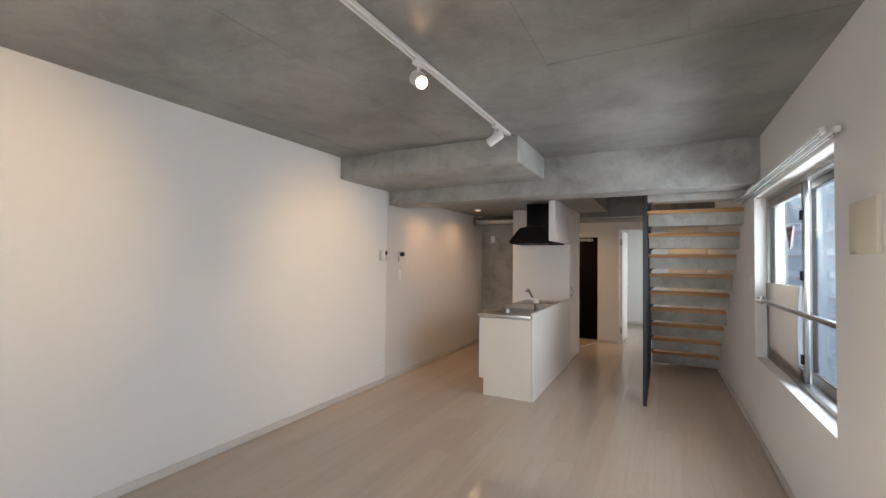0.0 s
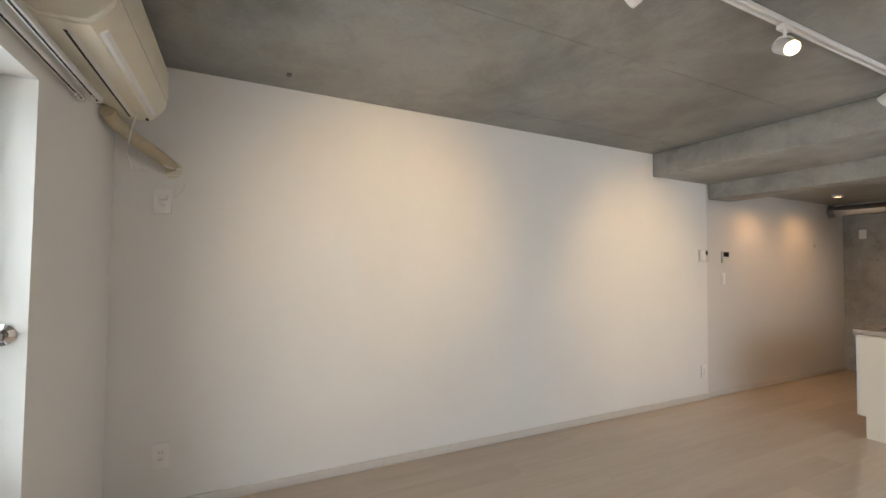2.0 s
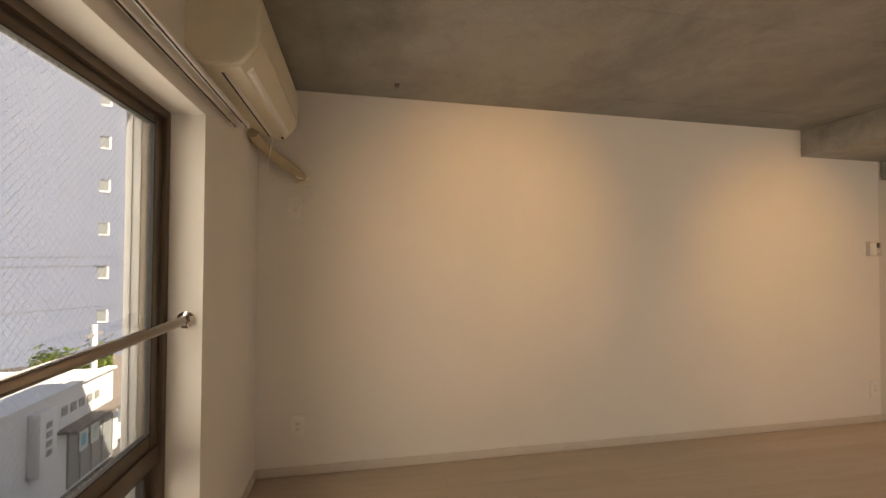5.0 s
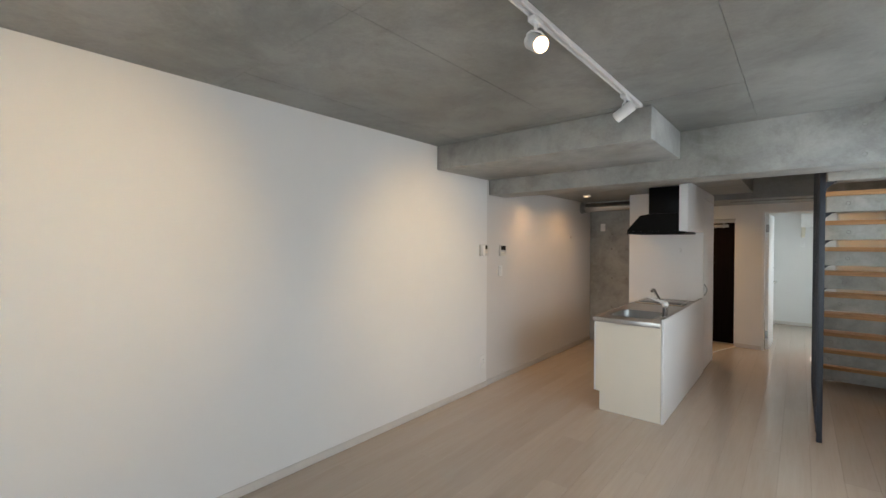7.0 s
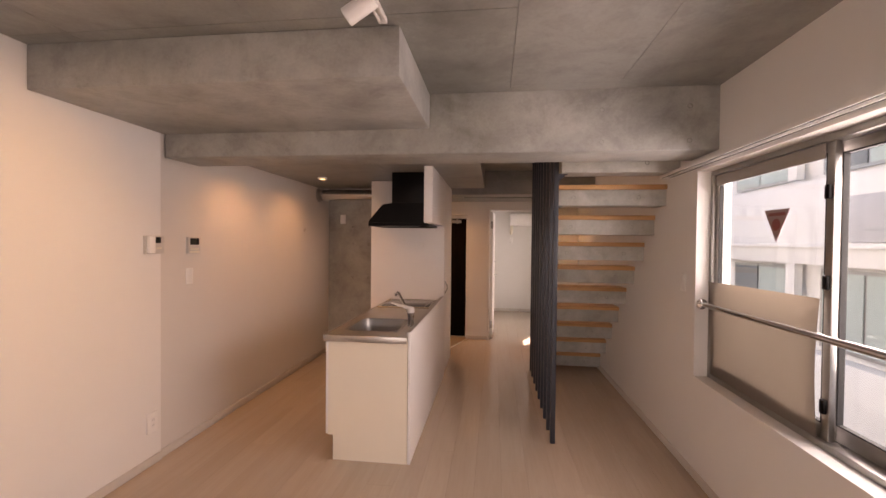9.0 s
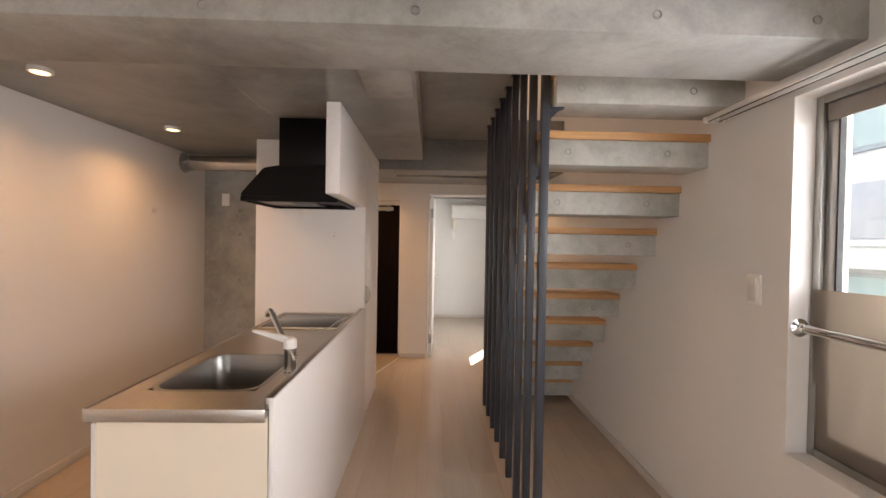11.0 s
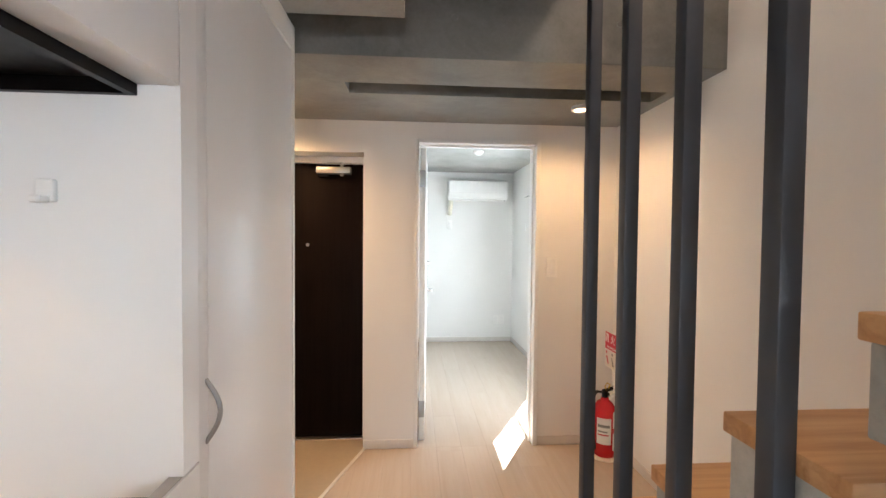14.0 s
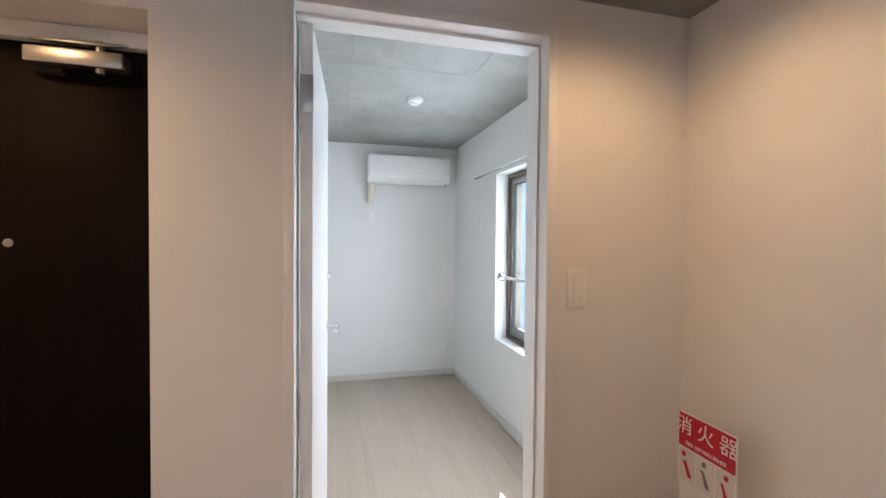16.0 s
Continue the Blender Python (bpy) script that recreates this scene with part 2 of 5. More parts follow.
# ---- mesh helpers ----
def box(bm, x0, x1, y0, y1, z0, z1, bevel=0.0, seg=2):
    vs = [bm.verts.new((x, y, z)) for z in (z0, z1) for x, y in ((x0, y0), (x1, y0), (x1, y1), (x0, y1))]
    fs = [bm.faces.new([vs[i] for i in q]) for q in ((3, 2, 1, 0), (4, 5, 6, 7), (0, 1, 5, 4), (1, 2, 6, 5), (2, 3, 7, 6), (3, 0, 4, 7))]
    if bevel:
        edges = {e for f in fs for e in f.edges}
        bmesh.ops.bevel(bm, geom=list(edges), offset=bevel, segments=seg, affect="EDGES", profile=0.5)
    return bm


def boxes(*rows, bevel=0.0):
    bm = bmesh.new()
    for r in rows:
        box(bm, *r, bevel=bevel)
    return bm


def tube(bm, a, b, r0, r1=None, sides=20, caps=True):
    a, b = Vector(a), Vector(b)
    turn = (b - a).to_track_quat("Z", "Y").to_matrix().to_4x4()
    m = Matrix.Translation((a + b) / 2) @ turn
    bmesh.ops.create_cone(bm, cap_ends=caps, segments=sides, radius1=r0, radius2=r0 if r1 is None else r1, depth=(b - a).length, matrix=m)
    return bm


def lathe(bm, profile, matrix, sides=24):
    """A turned shape: rows of radius and height about the local z axis."""
    rings = []
    for r, h in profile:
        rings.append([bm.verts.new(matrix @ Vector((r * math.cos(2 * math.pi * k / sides), r * math.sin(2 * math.pi * k / sides), h))) for k in range(sides)])
    for a, b in zip(rings, rings[1:]):
        for k in range(sides):
            bm.faces.new((a[k], a[(k + 1) % sides], b[(k + 1) % sides], b[k]))
    for ring, flip in ((rings[0], True), (rings[-1], False)):
        bm.faces.new(list(reversed(ring)) if flip else ring)
    return bm


def bent(bm, points, r, sides=10):
    """A round tube along a line of points."""
    pts = [Vector(p) for p in points]
    rings, side = [], None
    for k, p in enumerate(pts):
        d = (pts[min(k + 1, len(pts) - 1)] - pts[max(k - 1, 0)]).normalized()
        if side is None:
            side = d.orthogonal().normalized()
        side = (side - d * side.dot(d)).normalized()
        up = d.cross(side)
        rings.append([bm.verts.new(p + r * (math.cos(2 * math.pi * j / sides) * side + math.sin(2 * math.pi * j / sides) * up)) for j in range(sides)])
    for a, b in zip(rings, rings[1:]):
        for j in range(sides):
            bm.faces.new((a[j], a[(j + 1) % sides], b[(j + 1) % sides], b[j]))
    bm.faces.new(list(reversed(rings[0])))
    bm.faces.new(rings[-1])
    return bm


def prism(bm, outline, axis, a, b):
    """A flat outline drawn out along an axis from a to b."""
    def at(p, q, d):
        v = [p, q]
        v.insert(axis, d)
        return bm.verts.new(v)
    lo, hi = [at(p, q, a) for p, q in outline], [at(p, q, b) for p, q in outline]
    n = len(outline)
    bm.faces.new(list(reversed(lo)))
    bm.faces.new(hi)
    for k in range(n):
        bm.faces.new((lo[k], lo[(k + 1) % n], hi[(k + 1) % n], hi[k]))
    return bm


def finish(bm, name, mat, smooth=True):
    bmesh.ops.recalc_face_normals(bm, faces=bm.faces)
    me = bpy.data.meshes.new(name)
    bm.to_mesh(me)
    bm.free()
    me.materials.append(mat)
    if smooth:
        me.shade_smooth()
        me.set_sharp_from_angle(angle=radians(32))
    return me


def part(name, bm, mat, parent, label=""):
    """One mesh object under a thing or a part."""
    ob = new(name, finish(bm, name, mat))
    ob.parent = parent
    if label:
        ob["label"] = label
    return ob


def thing(name, label, category, group="", at=(0, 0, 0)):
    """An empty at a thing's base. Its parts are given in coordinates from there."""
    ob = new(name)
    ob.empty_display_size = 0.05
    ob.matrix_basis = pose(*at)
    return tagged(ob, label, category, group)


def structure(name, bm, mat, label, category, smooth=False):
    return tagged(new(name, finish(bm, name, mat, smooth)), label, category, kind="structure")


# ---- plan ----
W = 3.515            # inner face of the right wall
CEIL = 2.415         # living room ceiling
BEAM_Y0, BEAM_Y1, BEAM_Z = 4.99, 5.33, 2.045
SOFFIT = 2.165
HALL_Y, HALL_Z, END_Y = 7.86, 2.11, 8.825
BED_Y, BED_Z = 11.62, 2.225
UP = 2.62            # upper floor level
TOP = 4.9

# ---- structure ----
structure("floor", boxes((-0.1, W + 0.1, -0.15, END_Y + 0.1, -0.12, -0.016), (1.9, W + 0.1, END_Y + 0.1, BED_Y + 0.1, -0.12, -0.016)), UNDER, "pale wood plank floor through the whole flat", "floor")
structure("wall_left", boxes((-0.2, 0.0, -0.25, 4.955, -0.1, CEIL + 0.25)), WALL, "long plain white papered wall", "wall")
structure("wall_left_kitchen", boxes((-0.2, -0.012, 4.955, 8.05, -0.1, CEIL + 0.25)), WALL_DARKER, "papered wall along the kitchen, a tone darker than the long wall", "wall")
structure("wall_back", boxes((0.0, 0.93, -0.25, 0.0, -0.1, CEIL + 0.2), (2.78, W, -0.25, 0.0, -0.1, CEIL + 0.2), (0.93, 2.78, -0.25, 0.0, 1.935, CEIL + 0.2), (0.93, 2.78, -0.25, 0.0, -0.1, 0.12)), WALL, "white papered wall with the large window", "wall")
LEAN = 0.0135        # the right wall draws in by this much a metre past the window


def right_face(y):
    """Inner face of the right wall at y."""
    return W - LEAN * max(0.0, y - 5.25)


def leaning(bm):
    for v in bm.verts:
        v.co.x += right_face(v.co.y) - W
    return bm


structure("wall_right", leaning(boxes(
    (W, W + 0.2, -0.25, 3.40, -0.1, CEIL + 0.2), (W, W + 0.2, 5.25, 9.30, -0.1, TOP), (W, W + 0.2, 3.40, 5.25, -0.1, 0.645), (W, W + 0.2, 3.40, 5.25, 1.96, CEIL + 0.2),
    (W, W + 0.2, 10.565, 12.0, -0.1, 2.6), (W, W + 0.2, 9.30, 10.565, -0.1, 0.593), (W, W + 0.2, 9.30, 10.565, 1.825, 2.6))), WALL, "white papered wall with windows beside the stairs", "wall")
structure("wall_kitchen", boxes((-0.2, 0.70, 7.89, 8.05, -0.1, CEIL)), CONCRETE_ROUGH, "bare concrete wall behind the kitchen", "wall")
structure("wall_genkan", boxes((0.70, 0.86, 7.76, END_Y, -0.1, CEIL)), WALL, "white papered wall beside the entrance", "wall")
structure("wall_end", boxes(
    (0.70, 0.99, END_Y, 9.06, -0.1, 2.4), (0.99, 1.815, END_Y, 9.06, 1.908, 2.4), (1.815, 1.98, END_Y, 9.06, -0.1, 2.4),
    (1.98, 2.150, END_Y, 8.955, -0.1, 2.4), (2.150, 2.945, END_Y, 8.955, 1.99, 2.4), (2.945, W, END_Y, 8.955, -0.1, 2.4)), WALL, "white papered wall with two doorways", "wall")
structure("wall_bedroom_far", boxes((1.7, W + 0.2, BED_Y, BED_Y + 0.15, -0.1, 2.6)), WALL, "white far wall of the bedroom", "wall")
structure("wall_bedroom_left", boxes((1.80, 1.98, 9.06, BED_Y, -0.1, 2.6)), WALL, "white side wall of the bedroom", "wall")


def panelled(bm, x0, x1, y0, y1, z0, z1, sx, sy, gap=0.0022):
    """Slab cast against boards: each board's print a little apart from the next."""
    xs = [x0] + [x for x in sx if x0 < x < x1] + [x1]
    ys = [y0] + [y for y in sy if y0 < y < y1] + [y1]
    rnd = random.Random(int(1000 * (x0 + y0)))
    box(bm, x0, x1, y0, y1, z0 + 0.006, z1)
    for a, b in zip(xs, xs[1:]):
        for c, d in zip(ys, ys[1:]):
            box(bm, a + gap * (a != x0) * 0.5, b - gap * (b != x1) * 0.5, c + gap * (c != y0) * 0.5, d - gap * (d != y1) * 0.5, z0 + rnd.uniform(0, 0.0022), z0 + 0.005)
    return bm


structure("ceiling", panelled(panelled(bmesh.new(), 0.0, 2.309, 0.0, BEAM_Y0, CEIL, CEIL + 0.2, (0.31, 1.22), (0.42, 2.24, 4.06)), 2.311, W, 0.0, BEAM_Y0, CEIL, CEIL + 0.2, (2.93,), (1.24, 3.06, 4.88)), CONCRETE, "bare board-marked concrete ceiling", "ceiling")
structure("ceiling_beam", boxes((0.0, W, BEAM_Y0, BEAM_Y1, BEAM_Z, CEIL + 0.2), bevel=0.006), CONCRETE_ROUGH, "bare concrete beam across the room", "beam", True)
structure("ceiling_drop", boxes((0.0, 1.817, 4.14, BEAM_Y0, 2.20, CEIL), bevel=0.006), CONCRETE_ROUGH, "lowered bare concrete block in front of the beam", "ceiling", True)
structure("ceiling_kitchen", panelled(bmesh.new(), -0.012, 2.10, BEAM_Y1, 7.66, SOFFIT, CEIL + 0.2, (1.2,), (5.9, 6.8)), CONCRETE, "lower bare concrete ceiling over the kitchen", "ceiling")
structure("ceiling_passage", boxes((2.10, 2.75, BEAM_Y1, HALL_Y, CEIL, UP), (-0.012, 2.10, 7.66, HALL_Y, CEIL, UP)), CONCRETE, "bare concrete slab beside the stair opening", "ceiling")
hall = bmesh.new()
for r in ((0.70, W, HALL_Y, 8.165, HALL_Z, UP), (0.70, W, 8.315, END_Y, HALL_Z, UP), (0.70, 1.80, 8.165, 8.315, HALL_Z, UP), (3.40, W, 8.165, 8.315, HALL_Z, UP), (1.80, 3.40, 8.165, 8.315, HALL_Z + 0.12, UP)):
    box(hall, *r)
structure("ceiling_hall", hall, CONCRETE, "low bare concrete hall ceiling with a long slot", "ceiling")
structure("ceiling_bedroom", panelled(bmesh.new(), 1.7, W, 8.955, BED_Y, BED_Z, BED_Z + 0.2, (2.35, 3.0), (9.8, 10.6, 11.2)), CONCRETE_SMOOTH, "bare concrete bedroom ceiling", "ceiling")
structure("wall_stairwell", boxes((2.55, W, HALL_Y + 0.25, HALL_Y + 0.4, UP, TOP), (2.55, W, BEAM_Y1 - 0.3, BEAM_Y1 - 0.15, CEIL + 0.2, TOP), (1.2, 1.35, BEAM_Y1 - 0.15, HALL_Y + 0.25, UP, TOP), (1.2, 2.55, HALL_Y + 0.25, HALL_Y + 0.4, UP, TOP), (1.2, 2.55, BEAM_Y1 - 0.3, BEAM_Y1 - 0.15, UP, TOP)), WALL, "white walls of the upper floor", "wall")
structure("ceiling_upstairs", boxes((1.2, W, BEAM_Y1 - 0.3, HALL_Y + 0.4, TOP, TOP + 0.1)), WALL, "plain ceiling of the upper floor", "ceiling")
structure("ceiling_hatch", boxes((1.85, 2.085, 5.36, 5.965, SOFFIT - 0.010, SOFFIT - 0.0003), bevel=0.002), CONCRETE_ROUGH, "flat grey access panel in the kitchen ceiling", "ceiling", True)
# ---- floors and trim ----
genkan = bmesh.new()
prism(genkan, [(0.86, 7.76), (1.466, 7.76), (1.815, 8.83), (1.815, 9.0), (0.86, 9.0)], 2, -0.012, 0.004)
structure("floor_entry", genkan, TILE, "beige vinyl entrance floor with a slanted edge", "floor")
edge = bmesh.new()
prism(edge, [(1.466, 7.76), (1.484, 7.76), (1.833, 8.825), (1.815, 8.825)], 2, -0.01, 0.006)
structure("trim_entry", edge, TRIM, "pale edging strip of the entrance floor", "trim", True)


def baseboard(name, x0, x1, y0, y1, h=0.058):
    return structure(name, boxes((x0, x1, y0, y1, 0.001, h), bevel=0.002), TRIM, "low off-white baseboard along the wall", "baseboard", True)


baseboard("baseboard_left", 0.0, 0.009, 0.01, 4.955)
baseboard("baseboard_left_kitchen", -0.012, -0.003, 4.957, 7.89)
baseboard("baseboard_back", 0.01, 0.92, 0.0, 0.009)
baseboard("baseboard_right", W - 0.009, W, 0.01, 5.25)
structure("baseboard_stairs", leaning(boxes((W - 0.009, W, 5.251, END_Y - 0.01, 0.001, 0.058), bevel=0.002)), TRIM, "low off-white baseboard along the wall", "baseboard", True)
baseboard("baseboard_end_mid", 1.82, 2.147, END_Y - 0.009, END_Y)
baseboard("baseboard_end_right", 2.953, W - 0.06, END_Y - 0.009, END_Y)
baseboard("baseboard_bedroom_far", 1.99, W - 0.095, BED_Y - 0.009, BED_Y)
structure("baseboard_bedroom_right", leaning(boxes((W - 0.009, W, 8.97, BED_Y, 0.001, 0.058), bevel=0.002)), TRIM, "low off-white baseboard along the wall", "baseboard", True)


def plugs(parent, places, axis, radius=0.016, mat=CONCRETE_PALE):
    """Filled form-tie holes: shallow rings with a sunk disc, on a face that looks along an axis."""
    for p in places:
        bm = bmesh.new()
        turn = {"-y": pose(*p, 90, 0, 0), "-x": pose(*p, 0, -90, 0), "-z": pose(*p, 180, 0, 0)}[axis]
        lathe(bm, [(radius, -0.004), (radius, 0.0025), (radius * 0.82, 0.0025), (radius * 0.78, -0.001), (0.001, -0.001)], turn, 18)
        part("tie_hole", bm, mat, parent)


plugs(bpy.data.objects["ceiling_beam"], [(2.856, 4.99, 2.29), (2.856, 4.99, 2.10), (3.35, 4.99, 2.30), (3.35, 4.99, 2.10), (2.13, 4.99, 2.09), (1.51, 4.99, 2.085), (0.88, 4.99, 2.085)], "-y", 0.014, CONCRETE)
plugs(bpy.data.objects["wall_kitchen"], [(x, 7.89, z) for x in (0.33, 0.55) for z in (0.55, 1.0, 1.45, 1.68)], "-y", 0.014, RUSTY)
plugs(bpy.data.objects["ceiling_hall"], [(2.3, HALL_Y, 2.28), (3.0, HALL_Y, 2.28)], "-y", 0.014, CONCRETE)

# ---- stairs ----
RUN, RISE, Y_TOP, Z_TOP = 0.2225, 0.2185, 5.704, 1.941
stairs = thing("staircase", "open concrete steps with oak boards, built into the white wall", "stairs", at=(3.1, 7.5, 0))
OFF = Vector((3.1, 7.5, 0))
step_mesh = board_mesh = None
for n in range(-1, 9):
    y, z = Y_TOP + RUN * n, Z_TOP - RISE * n
    if step_mesh is None:
        step_mesh = finish(boxes((-0.395, 0.415, 0.016, 0.218, -0.158, -0.037), bevel=0.004), "step", CONCRETE_PALE)
        board_mesh = finish(boxes((-0.405, 0.413, 0.0, 0.225, -0.036, 0.0), bevel=0.003), "tread_board", OAK)
    step = new("step", step_mesh)
    step.parent, step.location = stairs, Vector((3.1, y, z)) - OFF
    board = new("tread_board", board_mesh)
    board.parent = step
    board["label"] = "oiled oak tread board"
    for x in (-0.27, 0.21):
        bm = bmesh.new()
        lathe(bm, [(0.015, -0.004), (0.015, 0.002), (0.012, 0.002), (0.0115, -0.002), (0.001, -0.002)], pose(x + 0.03 * math.sin(7 * n), 0.016, -0.095, 90, 0, 0), 16)
        part("tie_hole", bm, CONCRETE, step)

rail = thing("stair_railing", "dark grey steel posts from floor to ceiling beside the stairs", "railing", at=(2.677, 6.5, 0))
post_mesh = finish(boxes((-0.018, 0.018, -0.018, 0.018, 0.0, CEIL - 0.01), bevel=0.004), "post", STEEL_PAINT)
foot_mesh = finish(boxes((-0.026, 0.026, -0.026, 0.026, CEIL - 0.012, CEIL), bevel=0.002), "cap_plate", STEEL_PAINT)
bracket = bmesh.new()
prism(bracket, [(0.018, -0.16), (0.075, -0.16), (0.075, -0.165), (0.066, -0.165), (0.023, -0.206), (0.023, -0.215), (0.018, -0.215)], 1, -0.004, 0.004)
box(bracket, 0.018, 0.08, -0.018, 0.018, -0.163, -0.1585)
box(bracket, 0.018, 0.022, -0.018, 0.018, -0.22, -0.16)
bracket_mesh = finish(bracket, "bracket", STEEL_PAINT)
for k in range(9):
    y = 5.57 + 0.2237 * k
    post = new("post", post_mesh)
    post.parent, post.location = rail, (0, y - 6.5, 0)
    cap = new("cap_plate", foot_mesh)
    cap.parent = post
    br = new("bracket", bracket_mesh)
    br.parent, br.location = post, (0, 0, Z_TOP - RISE * (k - 1))

# ---- kitchen ----
KX0, KX1, KY0, KY1 = 1.115, 1.685, 5.115, 7.03
cab = thing("kitchen_cabinet", "white gloss kitchen base unit standing free in the room", "cabinet", at=(1.4, 6.0, 0))


def local(bm, at):
    bmesh.ops.translate(bm, verts=bm.verts, vec=-Vector(at))
    return bm


C = (1.4, 6.0, 0)
end = bmesh.new()
prism(end, [(KX0, 0.17), (1.15, 0.17), (1.15, 0.0), (1.664, 0.0), (1.664, 0.826), (KX0, 0.826)], 1, KY0, KY0 + 0.018)
part("end_panel", local(end, C), worn("cream_gloss_board", (0.86, 0.79, 0.66), 0.24, 0, 0.5, 0.02, 5, 0.0, 0.06), cab, "cream end panel")
part("back_panel", local(boxes((1.667, KX1, KY0, KY1, 0.0, 0.886), bevel=0.0015), C), GLOSS, cab)
part("plinth", local(boxes((1.15, 1.165, KY0 + 0.02, KY1, 0.0, 0.165)), C), GLOSS, cab)
part("carcass", local(boxes((KX0 + 0.002, 1.664, KY0 + 0.02, KY1, 0.17, 0.6)), C), WHITE, cab)
for a, b in ((KY0 + 0.003, 5.74), (5.744, 6.38), (6.384, KY1 - 0.003)):
    d = part("door", local(boxes((1.096, KX0, a, b, 0.172, 0.80), bevel=0.002), C), GLOSS, cab)
    part("handle", local(boxes((1.080, 1.0955, (a + b) / 2 - 0.06, (a + b) / 2 + 0.06, 0.765, 0.775), bevel=0.003), C), ALU, d)

SX0, SX1, SY0, SY1 = 1.165, 1.555, 5.285, 5.775
top = thing("worktop", "brushed stainless worktop with a sunk sink", "worktop", at=(1.4, 6.0, 0.826))
C2 = (1.4, 6.0, 0.826)
slab = bmesh.new()
outer = [(1.088, KY0 - 0.012), (1.6645, KY0 - 0.012), (1.6645, KY1), (1.088, KY1)]
inner = [(SX0, SY0), (SX1, SY0), (SX1, SY1), (SX0, SY1)]
ring4 = [[slab.verts.new((x, y, z)) for x, y in loop] for z in (0.850, 0.828) for loop in (outer, inner)]
for k in range(4):
    j = (k + 1) % 4
    for p, q in ((0, 1), (2, 3), (0, 2), (1, 3)):
        slab.faces.new((ring4[p][k], ring4[p][j], ring4[q][j], ring4[q][k]))
part("top_sheet", local(slab, C2), STEEL, top)
part("front_lip", local(boxes((1.083, 1.0875, KY0 - 0.014, KY1, 0.812, 0.856), bevel=0.0015), C2), STEEL, top)
part("upstand", local(boxes((1.6535, 1.6665, KY0 + 0.001, KY1, 0.8505, 0.8875), (1.6535, 1.680, KY0 + 0.001, KY1, 0.8875, 0.8895), bevel=0.0008), C2), STEEL, top)
part("side_lip", local(boxes((1.088, 1.66, KY0 - 0.016, KY0 - 0.0125, 0.812, 0.855), bevel=0.001), C2), STEEL, top)
basin = bmesh.new()


def ring(bm, x0, x1, y0, y1, z, r, n=6):
    vs = []
    for cx, cy, a0 in ((x1 - r, y1 - r, 0), (x0 + r, y1 - r, 90), (x0 + r, y0 + r, 180), (x1 - r, y0 + r, 270)):
        for k in range(n + 1):
            a = radians(a0 + 90 * k / n)
            vs.append(bm.verts.new((cx + r * math.cos(a), cy + r * math.sin(a), z)))
    return vs


rows = [ring(basin, SX0 - 0.014, SX1 + 0.014, SY0 - 0.014, SY1 + 0.014, 0.8515, 0.085), ring(basin, SX0 + 0.006, SX1 - 0.006, SY0 + 0.006, SY1 - 0.006, 0.8520, 0.07), ring(basin, SX0 + 0.010, SX1 - 0.010, SY0 + 0.010, SY1 - 0.010, 0.842, 0.068),
        ring(basin, SX0 + 0.022, SX1 - 0.022, SY0 + 0.022, SY1 - 0.022, 0.69, 0.06), ring(basin, SX0 + 0.045, SX1 - 0.045, SY0 + 0.045, SY1 - 0.045, 0.668, 0.05), ring(basin, 1.32, 1.40, 5.49, 5.57, 0.660, 0.039)]
for a, b in zip(rows, rows[1:]):
    for k in range(len(a)):
        basin.faces.new((a[k], a[(k + 1) % len(a)], b[(k + 1) % len(b)], b[k]))
basin.faces.new(rows[-1])
# Basin colour lowered to stand in for the dark ceiling mirrored in it.
part("sink_basin", local(basin, C2), brushed("sink_dark_reflection", (0.34, 0.33, 0.32), 0.30, 0), top)
drain = bmesh.new()
lathe(drain, [(0.052, 0.659), (0.052, 0.665), (0.044, 0.6655), (0.040, 0.662), (0.001, 0.662)], pose(1.36, 5.53, 0), 28)
part("drain", local(drain, C2), CHROME, top)

tap = thing("kitchen_tap", "chrome single-lever mixer tap with a white lever", "tap", at=(1.608, 5.50, 0.85))
bm = bmesh.new()
lathe(bm, [(0.030, 0.0), (0.030, 0.006), (0.024, 0.010), (0.0235, 0.075), (0.026, 0.080), (0.026, 0.104), (0.02, 0.112), (0.001, 0.114)], pose(0, 0, 0), 28)
part("tap_body", bm, CHROME, tap)
spout = [(-0.008, 0.012, 0.085)] + [(-0.008 - 0.115 * k, 0.012 + 0.11 * k, 0.085 + 0.145 * k) for k in (0.3, 0.6, 0.85)] + [(-0.122, 0.122, 0.232), (-0.134, 0.130, 0.236), (-0.146, 0.137, 0.226), (-0.150, 0.140, 0.212)]
part("spout", bent(bmesh.new(), spout, 0.0125, 14), CHROME, tap)
lever = bmesh.new()
lathe(lever, [(0.027, 0.106), (0.028, 0.128), (0.024, 0.142), (0.012, 0.150), (0.001, 0.151)], pose(0, 0, 0), 24)
prism(lever, [(-0.155, 0.172), (-0.153, 0.180), (-0.05, 0.160), (0.005, 0.148), (0.005, 0.124), (-0.03, 0.132)], 1, -0.013, 0.013)
bmesh.ops.bevel(lever, geom=[e for e in lever.edges if e.calc_length() > 0.02], offset=0.003, segments=2, affect="EDGES")
part("lever", lever, WHITE, tap, "white lever")

